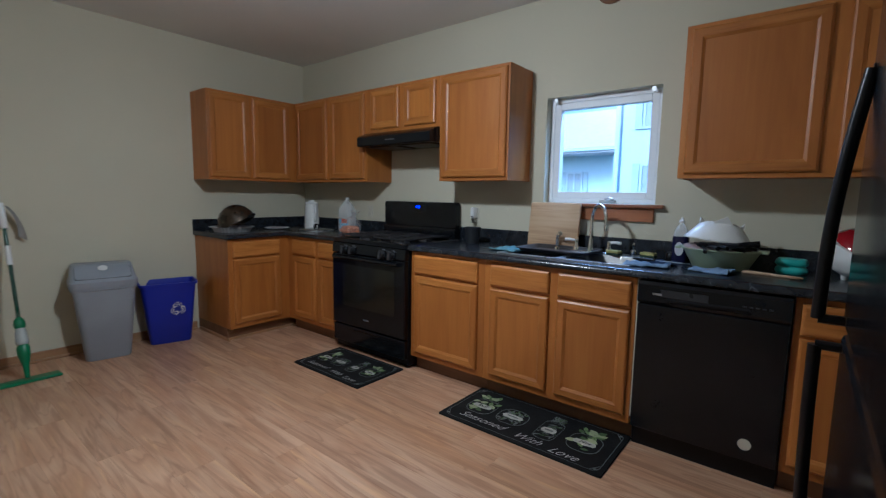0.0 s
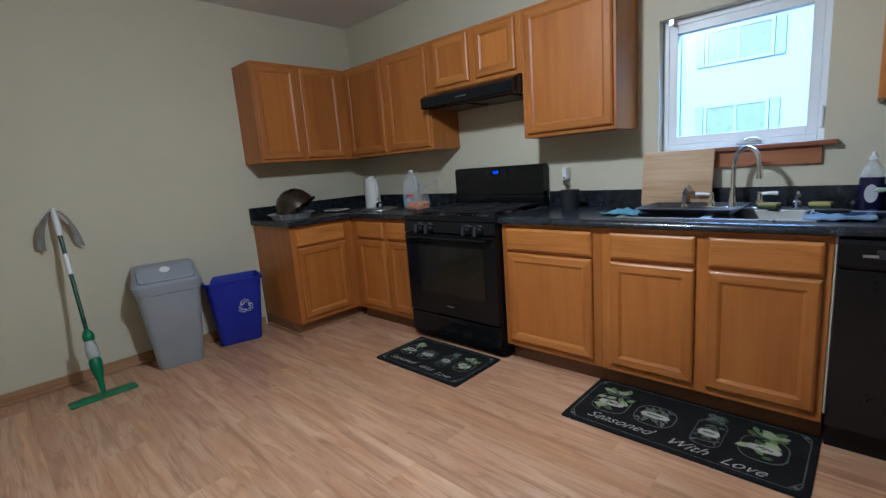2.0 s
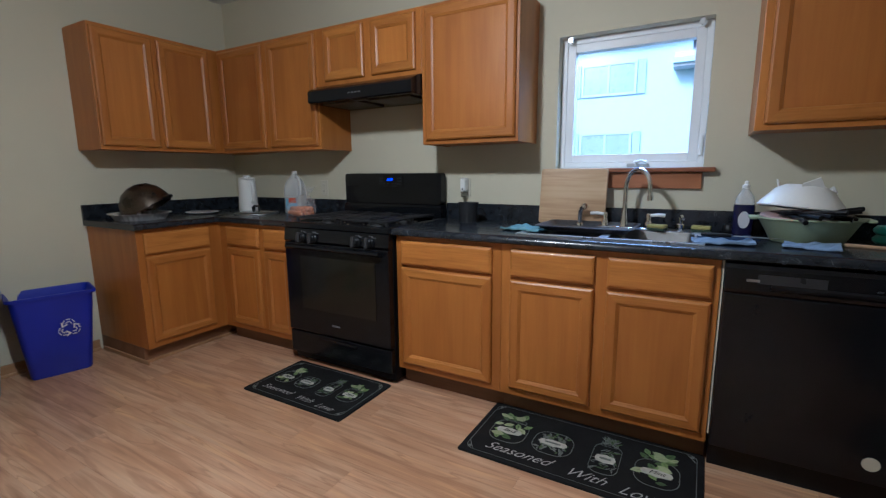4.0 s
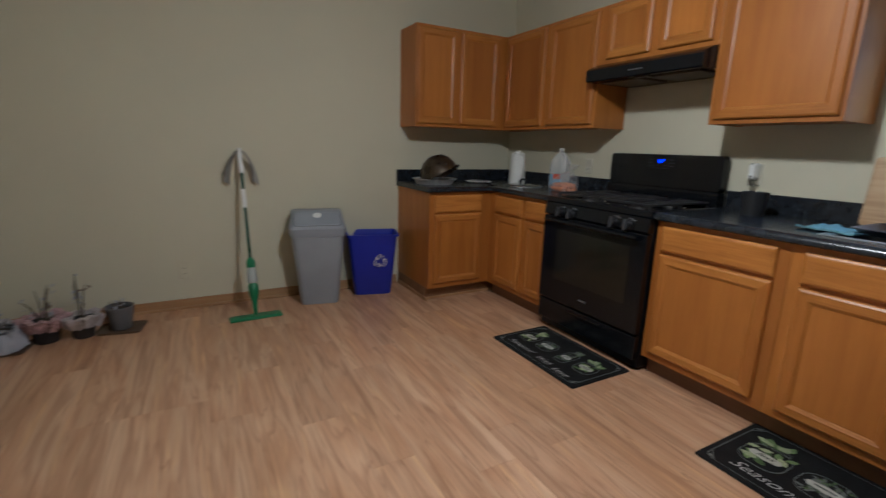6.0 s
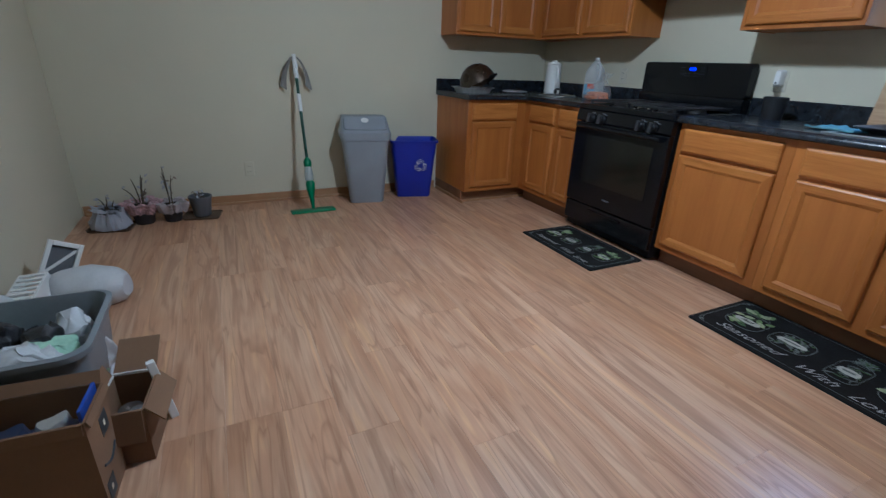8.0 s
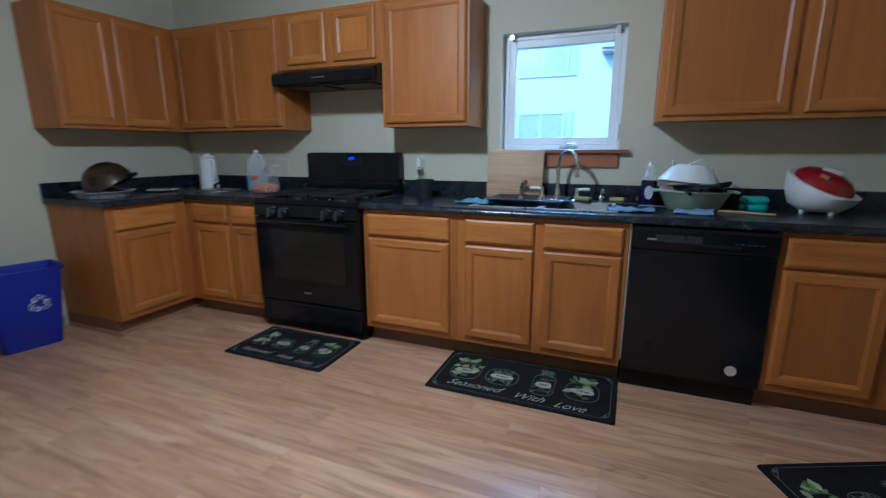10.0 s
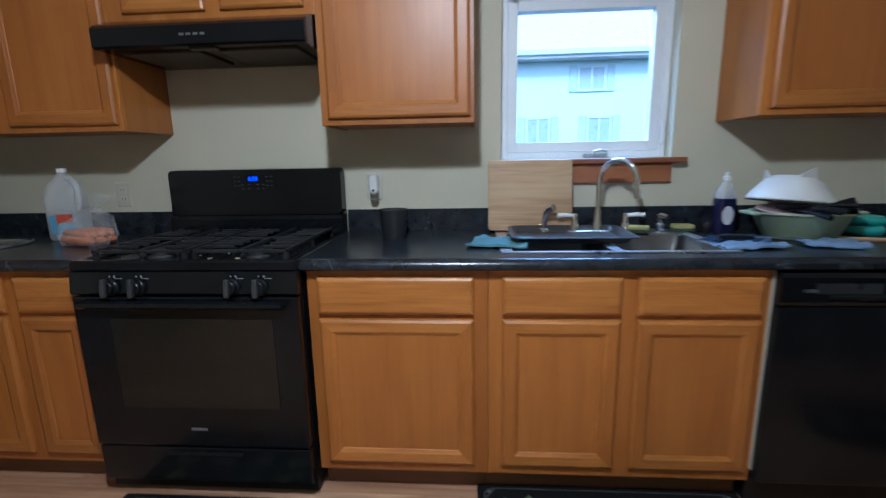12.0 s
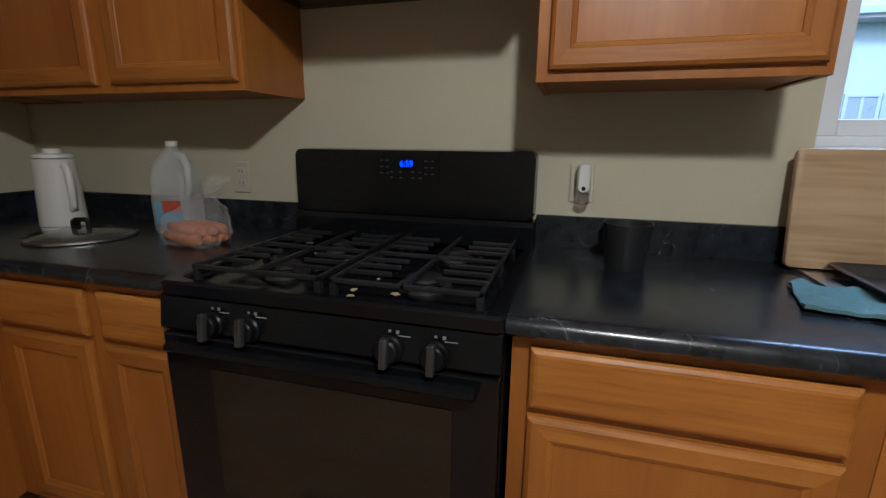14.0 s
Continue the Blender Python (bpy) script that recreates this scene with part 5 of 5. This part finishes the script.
    rag = plain("grey_rag", (0.27, 0.26, 0.24), 0.95, vary=0.35, grain=250, bumps=0.6)
    part("head", moved(loft(bmesh.new(), [rrect(0.345, 0.10, 0.012, 0.0), rrect(0.35, 0.105, 0.012, 0.006), rrect(0.335, 0.09, 0.012, 0.013)]), pose(0, 0, 0, 0, 0, 92)), green, m, "flat green mop head", smooth=True)
    foot, tip = Vector((0, 0, 0.02)), Vector((-0.36, -0.005, 1.165))

    def at(u):
        return foot + (tip - foot) * u
    part("joint", tube(bmesh.new(), [at(0), at(0.03), at(0.07), at(0.13), at(0.17), at(0.19)], [0.013, 0.015, 0.018, 0.034, 0.036, 0.024], 12), green, m, smooth=True)
    part("spray_bottle", tube(bmesh.new(), [at(0.185), at(0.195), at(0.25), at(0.285)], [0.026, 0.035, 0.033, 0.024], 14), BOTTLE, m, "clear spray bottle", smooth=True)
    part("bottle_collar", tube(bmesh.new(), [at(0.272), at(0.285), at(0.305), at(0.325), at(0.34)], [0.022, 0.030, 0.032, 0.026, 0.013], 14), green, m, smooth=True)
    part("pole", tube(bmesh.new(), [at(0.33), at(0.95)], 0.0115, 12), dark, m, smooth=True)
    part("sleeve", tube(bmesh.new(), [at(0.64), at(0.75)], 0.016, 12), WHITE, m, smooth=True)
    part("grip", tube(bmesh.new(), [at(0.85), at(0.9), at(0.97), at(1.0)], [0.017, 0.019, 0.018, 0.016], 12), WHITE, m, smooth=True)
    for s in (-1, 1):
        bm = bmesh.new()
        rows = []
        for i in range(9):
            u = i / 8
            c = at(0.985) + Vector((0.02 + 0.012 * math.sin(u * 5), s * (0.018 + 0.078 * math.sin(u * 1.55)), -0.215 * u ** 1.3))
            half = 0.009 + 0.013 * u
            rows.append([c + Vector((0.016 * math.sin(3 * q + 4 * u), (q - 0.5) * 2 * half, -0.03 * q * u)) for q in (0, 0.25, 0.5, 0.75, 1.0)])
        loops = [r + [p - Vector((0.005, 0, 0)) for p in r[::-1]] for r in rows]
        loft(bm, loops)
        part("hanging_rag", bm, rag, m, "grey rag hung over the grip", smooth=True)


mop()

# ---- potted plants in the corner ----
WRAP = plain("white_wrapper", (0.36, 0.37, 0.41), 0.5, vary=0.15, bumps=0.3)
PINK = plain("pink_wrapper", (0.42, 0.27, 0.28), 0.5, vary=0.8, scale=40, bumps=0.3)
PALE = plain("pale_wrapper", (0.40, 0.36, 0.36), 0.5, vary=0.3, scale=40, bumps=0.3)
POT = plain("black_pot_plastic", (0.02, 0.02, 0.022), 0.5)
GREYPOT = plain("grey_pot_plastic", (0.11, 0.115, 0.125), 0.5)
TWIG = plain("dry_twig", (0.09, 0.07, 0.05), 0.9)
DRY = plain("dry_leaf", (0.20, 0.165, 0.13), 0.9, vary=0.35)
SOIL = plain("potting_soil", (0.04, 0.03, 0.022), 0.95, bumps=0.9)
TRAYW = plain("brown_tray", (0.10, 0.065, 0.04), 0.7)


def plant(x, y, r, h, pot, wrap, twigs, tall, leaves, seed, label, tray=None):
    t = thing("potted_plant", pose(x, y, 0.012 if tray else 0.0), label, "plant", "plants in the corner")
    rng = random.Random(seed)
    part("pot", lathe(bmesh.new(), [(r * 0.72, 0.0), (r * 0.76, 0.004), (r * 0.98, h * 0.9), (r * 1.05, h * 0.9), (r * 1.05, h), (r * 0.95, h), (r * 0.9, h * 0.85)], 24, end=False), pot, t, smooth=True)
    part("soil", crumple(lathe(bmesh.new(), [(r * 0.9, h * 0.8), (r * 0.5, h * 0.88), (0.003, h * 0.9)], 18, start=False), 0.006, seed, 40), SOIL, t)
    if wrap:
        bm = bmesh.new()
        n = 40
        prof = ((1.0, 0.0), (1.5, 0.05), (1.45, 0.35), (1.2, 0.7), (1.07, 1.02), (1.25, 1.12), (0.85, 1.05)) if wrap is WRAP else ((1.08, 0.6), (1.16, 0.7), (1.35, 1.05), (1.5, 1.2), (1.1, 1.22), (0.9, 1.0))
        loft(bm, [[(r * f * (1 + (0.07 * math.sin(i * 2.7 + seed) + 0.09 * math.sin(i * 0.9 + 2 * seed + 3 * z)) * (0.3 + z)) * math.cos(6.28318 * i / n), r * f * (1 + (0.07 * math.sin(i * 2.7 + seed) + 0.09 * math.sin(i * 0.9 + 2 * seed + 3 * z)) * (0.3 + z)) * math.sin(6.28318 * i / n), h * z + 0.05 * h * math.sin(i * 1.9) * z) for i in range(n)] for f, z in prof], False, False)
        part("wrapper", crumple(bm, 0.02, seed, 28), wrap, t, "crinkled gift wrapper", smooth=True)
    for k in range(twigs):
        a, l = rng.uniform(0, 6.28), tall * rng.uniform(0.6, 1.0)
        lx, ly = rng.uniform(0.15, 0.45) * l * math.cos(a), rng.uniform(0.15, 0.45) * l * math.sin(a)
        pts = [(0.3 * r * math.cos(a), 0.3 * r * math.sin(a), h * 0.85)] + [(0.3 * r * math.cos(a) + lx * u * u, 0.3 * r * math.sin(a) + ly * u * u, h * 0.85 + l * (u - 0.25 * u * u)) for u in (0.3, 0.6, 0.85, 1.0)]
        s = part("stem", tube(bmesh.new(), pts, [0.005, 0.0045, 0.004, 0.003, 0.002], 7), TWIG, t, smooth=True)
        bm = bmesh.new()
        for q in range(leaves):
            u = rng.uniform(0.3, 1.0)
            p = Vector(pts[0]).lerp(Vector(pts[-1]), u) + Vector([rng.uniform(-0.02, 0.02) for _ in range(3)])
            l2, b2 = rng.uniform(0.02, 0.045), rng.uniform(0.007, 0.014)
            mm = Matrix.Translation(p) @ Euler((rng.uniform(-1.2, 1.2), rng.uniform(-1.2, 1.2), rng.uniform(0, 6.28))).to_matrix().to_4x4()
            loft(bm, [[mm @ Vector(v) for v in ((0, 0, z), (l2 * 0.4, b2, z + 0.004), (l2, 0, z - 0.004), (l2 * 0.4, -b2, z + 0.004))] for z in (0, 0.0012)])
        if leaves:
            part("leaves", bm, rng.choice((DRY, WRAP)), s, "dry curled leaves")
    if tray:
        tr = thing("plant_tray", pose(x, y, 0), "shallow dark tray under a potted plant", "tray", "plant trays")
        part("tray", loft(bmesh.new(), [rrect(tray * 0.92, tray * 0.7, 0.03, 0.0), rrect(tray, tray * 0.76, 0.035, 0.016), rrect(tray * 0.97, tray * 0.73, 0.03, 0.016), rrect(tray * 0.9, tray * 0.66, 0.03, 0.005)]), TRAYW, tr, smooth=True).matrix_basis = pose(0, 0, 0, 0, 0, 80)


plant(0.36, -3.79, 0.08, 0.12, GREYPOT, WRAP, 4, 0.16, 5, 31, "potted plant in a crinkled white wrapper on a tray", 0.27)
plant(0.30, -3.60, 0.08, 0.13, POT, PINK, 5, 0.30, 5, 32, "potted plant in a pink and white wrapper with bare stems")
plant(0.30, -3.42, 0.072, 0.12, POT, PALE, 4, 0.36, 4, 33, "small black pot with tall dry bare twigs")
plant(0.27, -3.23, 0.078, 0.15, GREYPOT, None, 5, 0.07, 3, 34, "grey plastic pot with withered leaves on a tray", 0.26)

# ---- clutter along the south wall ----
BAG = plain("white_bag_plastic", (0.52, 0.53, 0.55), 0.45, vary=0.1, bumps=0.4)
TOTE = plain("grey_tote_plastic", (0.17, 0.185, 0.205), 0.4, vary=0.1)
GREENBAG = plain("pale_green_bag", (0.36, 0.54, 0.40), 0.4, vary=0.25, bumps=0.3)
k = thing("white_sack", pose(1.52, -3.745, 0, 0, 0, -12), "stuffed white plastic sack lying on the floor", "sack")
bm = bmesh.new()
loops = []
for i in range(13):
    u = i / 12
    rr = 0.10 * min(1, (math.sin(math.pi * min(max(u, 0.012), 0.988))) ** 0.2)
    loops.append([(rr * 1.08 * math.cos(a), -0.09 + 0.31 * u, 0.086 + min(rr * math.sin(a), 1)) for a in [6.28318 * q / 22 for q in range(22)]])
loft(bm, loops)
for v in bm.verts:
    v.co.z = max(0.001, v.co.z)
part("sack", crumple(bm, 0.013, 5, 17), BAG, k, smooth=True)
for v in k.children[0].data.vertices:
    v.co.z = max(0.0, v.co.z)
part("eyelet", moved(lathe(bmesh.new(), [(0.010, 0), (0.010, 0.004)], 12), pose(0.02, 0.213, 0.09, -90)), GREYPOT, k)

k = thing("floor_vent_cover", pose(1.33, -3.875, 0.06, 0, 0, 115) @ pose(0, 0, 0, -12) @ pose(0, 0, 0, 0, 28) @ Matrix.Scale(0.82, 4), "white plastic vent cover propped on one corner", "vent cover")
bm = bmesh.new()
for q in ((-0.09, -0.065, 0.0, 0.24), (0.065, 0.09, 0.0, 0.24), (-0.065, 0.065, 0.0, 0.03), (-0.065, 0.065, 0.21, 0.24)):
    box(bm, q[0], q[1], -0.018, 0.018, q[2], q[3], bev=0.004)
part("frame", bm, WHITE, k)
part("backing", boxes((-0.065, 0.065, 0.004, 0.010, 0.03, 0.21)), GREYPOT, k)
part("brace", moved(boxes((-0.008, 0.008, -0.008, 0.003, -0.1, 0.1)), pose(0, 0, 0.12, 0, 38, 0)), WHITE, k)

k = thing("white_rack", pose(1.74, -3.87, 0.0, 0, 0, 4), "white slatted plastic rack leaning by the wall", "rack")
for i in range(9):
    part("slat", boxes((-0.2 + 0.05 * i, -0.178 + 0.05 * i, -0.04, 0.05, 0.182, 0.19)), WHITE, k)
for y in (-0.045, 0.05):
    part("rail", boxes((-0.22, 0.24, y - 0.006, y + 0.006, 0.0, 0.1815), bev=0.002), WHITE, k)


k = thing("white_carrier_bag", pose(1.98, -3.90, 0.0), "crumpled white carrier bag between tote and wall", "bag")
bm = loft(bmesh.new(), [rrect(0.24 * f, 0.2 * f, 0.06, q) for f, q in ((0.8, 0.0), (1.0, 0.04), (1.0, 0.15), (0.75, 0.24), (0.3, 0.27))])
bmesh.ops.subdivide_edges(bm, edges=bm.edges, cuts=2, use_grid_fill=True)
crumple(bm, 0.025, 7, 12)
for v in bm.verts:
    v.co.z = max(0.0, v.co.z)
part("film", bm, BAG, k, smooth=True)


def tote():
    t = thing("storage_tote", pose(2.437, -3.715, 0, 0, 0, 0), "open grey plastic storage tote full of bags", "tote")
    loops = [rrect(0.34, 0.46, 0.05, 0.0), rrect(0.36, 0.48, 0.05, 0.01), rrect(0.41, 0.535, 0.06, 0.34), rrect(0.445, 0.57, 0.07, 0.345), rrect(0.445, 0.57, 0.07, 0.362), rrect(0.415, 0.54, 0.065, 0.366), rrect(0.40, 0.525, 0.06, 0.34), rrect(0.35, 0.47, 0.05, 0.015)]
    part("shell", loft(bmesh.new(), loops), TOTE, t, smooth=True)
    part("rib", boxes((-0.19, -0.182, -0.15, 0.15, 0.06, 0.27), bev=0.003), TOTE, t)
    inside = ((-0.03, -0.16, 0.24, 0.20, 0.27, GREENBAG, "pale green translucent plastic bag", "green_bag", "bag"), (0.05, 0.15, 0.16, 0.16, 0.235, GREENBAG, "pale green packet", "green_packet", "packet"),
              (-0.04, 0.01, 0.12, 0.10, 0.28, POT, "black shiny plastic bundle", "black_bundle", "bundle"), (-0.01, 0.11, 0.13, 0.08, 0.265, POT, "black shiny plastic bundle", "black_bundle", "bundle"),
              (0.13, 0.03, 0.12, 0.34, 0.25, BAG, "crumpled white paper", "white_paper", "paper"), (-0.10, 0.18, 0.10, 0.14, 0.25, BAG, "crumpled white plastic bag", "white_bag", "bag"),
              (0.13, -0.16, 0.13, 0.17, 0.25, GREENBAG, "pale green translucent plastic bag", "green_bag", "bag"))
    for i, (x, y, w, d, z, mt, lab, name, cat) in enumerate(inside):
        g = thing(name, pose(2.43 + 0.8 * x, -3.715 + y, 0.045, 0, 0, 6 * i - 14) @ Matrix.Diagonal((1.12, 1.12, 1.08, 1)), lab + " lying in the tote", cat)
        bm = loft(bmesh.new(), [rrect(w * f, d * f, min(w, d) * 0.3, z * q) for f, q in ((0.8, 0), (0.95, 0.3), (1, 0.7), (0.8, 0.98), (0.35, 1.1))])
        bmesh.ops.subdivide_edges(bm, edges=bm.edges, cuts=4, use_grid_fill=True)
        crumple(bm, 0.02, i + 9, 34)
        part("wrap", crumple(bm, 0.03, i + 2, 11), mt, g, smooth=True)


tote()


def carton(m, w, d, h, flaps, label, prints=False):
    """An open box: four walls, a floor, and flaps as (side, angle)."""
    c = thing("cardboard_box", m, label, "box", "cardboard boxes")
    t = 0.004
    part("bottom", boxes((-w / 2, w / 2, -d / 2, d / 2, 0.0, t)), CARD, c)
    for x in (-1, 1):
        part("side", boxes((x * w / 2 - (t if x > 0 else 0), x * w / 2 + (0 if x > 0 else t), -d / 2, d / 2, t, h)), CARD, c)
    for y in (-1, 1):
        part("side", boxes((-w / 2 + t, w / 2 - t, y * d / 2 - (t if y > 0 else 0), y * d / 2 + (0 if y > 0 else t), t, h)), CARD, c)
    for side, ang, l in flaps:
        wide = (w if side in "ns" else d) - 0.006
        bm = boxes((-wide / 2, wide / 2, 0.0, l, 0.0, t))
        turn = {"n": 0, "s": 180, "e": -90, "w": 90}[side]
        off = {"n": (0, d / 2 + 0.001), "s": (0, -d / 2 - 0.001), "e": (w / 2 + 0.001, 0), "w": (-w / 2 - 0.001, 0)}[side]
        part("flap", moved(bm, pose(off[0], off[1], h, 0, 0, turn) @ pose(0, 0, 0, ang)), CARD, c)
    if prints:
        dark = plain("dark_label", (0.025, 0.03, 0.035), 0.6)
        for x, z in ((-w * 0.12, h * 0.72), (w * 0.25, h * 0.16)):
            lb = part("printed_label", boxes((x - 0.026, x + 0.026, d / 2 + 0.0005, d / 2 + 0.0015, z - 0.03, z + 0.03)), dark, c, "dark square label")
            part("label_mark", boxes((x - 0.006, x + 0.006, d / 2 + 0.0016, d / 2 + 0.002, z - 0.008, z + 0.008)), CREAM, lb)
        bm = tube(bmesh.new(), [(w * 0.28 - 0.012 * i * w / 0.17, d / 2 + 0.001, h * 0.42 - 0.02 * math.sin(math.pi * i / 8)) for i in range(9)], 0.0035, 6)
        part("curved_print", bm, dark, c, "curved dark printed line")
    return c


carton(pose(2.775, -3.655, 0, 0, 0, -4), 0.165, 0.50, 0.30, (("s", 60, 0.08), ("n", -65, 0.02), ("e", -80, 0.03), ("w", 55, 0.035)), "open brown cardboard box of household things", True)
carton(pose(2.622, -3.376, 0, 0, 0, -6), 0.19, 0.125, 0.19, (("w", 28, 0.13), ("e", -78, 0.10), ("n", -50, 0.07), ("s", 70, 0.05)), "small open brown cardboard box with torn flaps")
liner = thing("torn_paper", pose(2.622, -3.376, 0.1905, 0, 0, -6), "torn white paper edging over the small cardboard box", "paper")
part("strip", crumple(boxes((-0.099, -0.094, -0.06, 0.06, 0.0, 0.007), (-0.09, 0.02, -0.0615, -0.0575, 0.0, 0.005)), 0.004, 2, 30), WHITE, liner)
for x, y, z, r, mt, lab, name, cat in ((2.79, -3.60, 0.03, 0.06, plain("navy_pack", (0.02, 0.03, 0.07), 0.3), "dark blue wrapped pack", "wrapped_pack", "pack"), (2.80, -3.76, 0.03, 0.055, CARD, "brown paper bundle", "paper_bundle", "bundle"), (2.77, -3.505, 0.03, 0.045, FOIL, "crumpled silver wrapper", "silver_wrapper", "wrapper")):
    g = thing(name, pose(x, y, 0.0045, 0, 0, 20), lab + " inside the cardboard box", cat)
    bm = loft(bmesh.new(), [rrect(2 * r * f, 2.6 * r * f, r * 0.4, q) for f, q in ((0.9, 0), (1, 0.08), (0.9, 0.2), (0.5, 0.25))])
    bmesh.ops.subdivide_edges(bm, edges=bm.edges, cuts=1, use_grid_fill=True)
    part("wrap", crumple(bm, 0.014, 3, 20), mt, g, smooth=True)
g = thing("blue_folder", pose(2.79, -3.418, 0.0045, 0, 0, -4), "thin bright blue folder in the cardboard box", "folder")
part("cover", boxes((-0.06, 0.06, -0.004, 0.004, 0.0, 0.315), bev=0.001), plain("bright_blue_card", (0.02, 0.06, 0.35), 0.5), g)
g = thing("metal_can", pose(2.637, -3.373, 0.0045), "shiny tin can in the small cardboard box", "can")
part("tin", lathe(bmesh.new(), [(0.033, 0.0), (0.035, 0.003), (0.034, 0.13), (0.036, 0.133), (0.033, 0.136), (0.003, 0.133)], 24), CHROME, g, smooth=True)
g = thing("white_strap", pose(2.542, -3.284, 0.0, 0, 0, 20), "short white folded plastic strap beside a box", "strap")
part("band", moved(boxes((-0.01, 0.01, -0.012, 0.012, 0.0, 0.24), bev=0.003), pose(0, 0, 0, 8, 0, 0)), WHITE, g)


# ---- outside: the neighbour's house ----
def siding(h, x0, x1, z1, lap=0.22):
    """Lap boards up to the eave, each tilted a little outwards."""
    z = 0.0
    while z < z1 - 0.001:
        t = min(z + lap, z1)
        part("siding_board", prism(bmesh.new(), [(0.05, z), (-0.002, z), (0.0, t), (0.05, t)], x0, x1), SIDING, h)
        z += lap


# White siding, shutters, frames and panes: blue daylight haze is put into their colours.
SIDING = plain("white_siding_blue_haze", (0.43, 0.59, 0.74), 0.6, vary=0.03)
SHUT = plain("grey_shutter_blue_haze", (0.33, 0.45, 0.59), 0.6)
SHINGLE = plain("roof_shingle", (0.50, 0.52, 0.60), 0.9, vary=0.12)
OUTFRAME = plain("outside_frame_blue_haze", (0.40, 0.52, 0.66), 0.6, vary=0.03)
OUTPANE = plain("outside_pane_blue_haze", (0.26, 0.345, 0.46), 0.3, vary=0.05)


def house(name, x0, x1, y, top, wins, label, eave=0.5):
    h = thing(name, pose((x0 + x1) / 2, y, -0.9), label, "house")
    cx = (x0 + x1) / 2
    siding(h, x0 - cx, x1 - cx, top + 0.9)
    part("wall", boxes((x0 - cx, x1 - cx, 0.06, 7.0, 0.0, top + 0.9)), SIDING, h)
    r = part("roof", prism(bmesh.new(), [(-eave, top + 0.82), (-eave, top + 1.0), (3.5, top + 3.2), (7.5, top + 1.0), (7.5, top + 0.82)], x0 - cx - 0.4, x1 - cx + 0.4), SHINGLE, h)
    part("gutter", prism(bmesh.new(), [(-eave - 0.09, top + 0.9), (-eave - 0.09, top + 1.02), (-eave - 0.005, top + 1.02), (-eave - 0.005, top + 0.88)], x0 - cx - 0.4, x1 - cx + 0.4), SIDING, r)
    part("downspout", tube(bmesh.new(), [(x0 - cx + 0.15, -eave, top + 0.85), (x0 - cx + 0.15, -0.08, top + 0.55), (x0 - cx + 0.15, -0.08, 0.05)], 0.045, 8), SIDING, h)
    for wx0, wx1, z0, z1 in wins:
        a, b, c, d = wx0 - cx, wx1 - cx, z0 + 0.9, z1 + 0.9
        w = part("window", boxes((a, a + 0.07, -0.05, 0.05, c, d), (b - 0.07, b, -0.05, 0.05, c, d), (a + 0.07, b - 0.07, -0.05, 0.05, c, c + 0.07), (a + 0.07, b - 0.07, -0.05, 0.05, d - 0.07, d), ((a + b) / 2 - 0.03, (a + b) / 2 + 0.03, -0.045, 0.05, c + 0.07, d - 0.07)), OUTFRAME, h)
        part("pane", boxes((a + 0.07, b - 0.07, -0.025, 0.0, c + 0.07, d - 0.07)), OUTPANE, w)
        for s in (a - 0.22, b + 0.02):
            part("shutter", boxes((s, s + 0.2, -0.045, -0.019, c, d)), SHUT, w)
    return h


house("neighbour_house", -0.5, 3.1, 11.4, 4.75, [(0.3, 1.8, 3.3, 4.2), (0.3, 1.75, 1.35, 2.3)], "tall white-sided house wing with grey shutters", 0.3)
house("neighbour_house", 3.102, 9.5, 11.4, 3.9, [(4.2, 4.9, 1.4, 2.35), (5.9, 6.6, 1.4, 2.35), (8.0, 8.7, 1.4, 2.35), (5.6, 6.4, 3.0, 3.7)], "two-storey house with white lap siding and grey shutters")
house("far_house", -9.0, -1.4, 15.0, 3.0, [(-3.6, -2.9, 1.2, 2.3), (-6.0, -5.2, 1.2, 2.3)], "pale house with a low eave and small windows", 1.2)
gr = part("ground", boxes((-600, 600, -600, 900, -1.0, -0.9)), plain("lawn", (0.07, 0.10, 0.04), 0.95, vary=0.4, scale=0.8, grain=30, bumps=0.5))
tagged(gr, "mown lawn between the houses", "ground", "", "structure")

# ---- floor planks ----
def planks():
    wide, long = 0.18, 1.22
    stock = {}

    def plank_mesh(w, l):
        key = (round(w, 3), round(l, 3))
        if key not in stock:
            bm = bmesh.new()
            g, c = 0.0002, 0.0008
            loft(bm, [[(sx * (l / 2 - i), sy * (w / 2 - i), z) for sx, sy in ((-1, -1), (1, -1), (1, 1), (-1, 1))] for i, z in ((g, -0.005), (g, -0.0006), (c, 0.0))], False, True)
            bmesh.ops.recalc_face_normals(bm, faces=bm.faces)
            me = bpy.data.meshes.new("plank")
            bm.to_mesh(me)
            bm.free()
            me.materials.append(PLANK)
            stock[key] = me
        return stock[key]
    y, row = SOUTH, 0
    rng = random.Random(5)
    while y < -0.03:
        w = min(wide, 0.0 - y)
        x = -rng.choice((0.0, 0.2, 0.4, 0.6, 0.8, 1.0))
        while x < EAST:
            a, b = max(x, 0.0), min(x + long, EAST)
            if b - a > 0.01:
                ob = new("plank", plank_mesh(w, b - a))
                ob.location = ((a + b) / 2, y + w / 2, 0)
                ob.parent = floor
            x += long
        y += wide


planks()
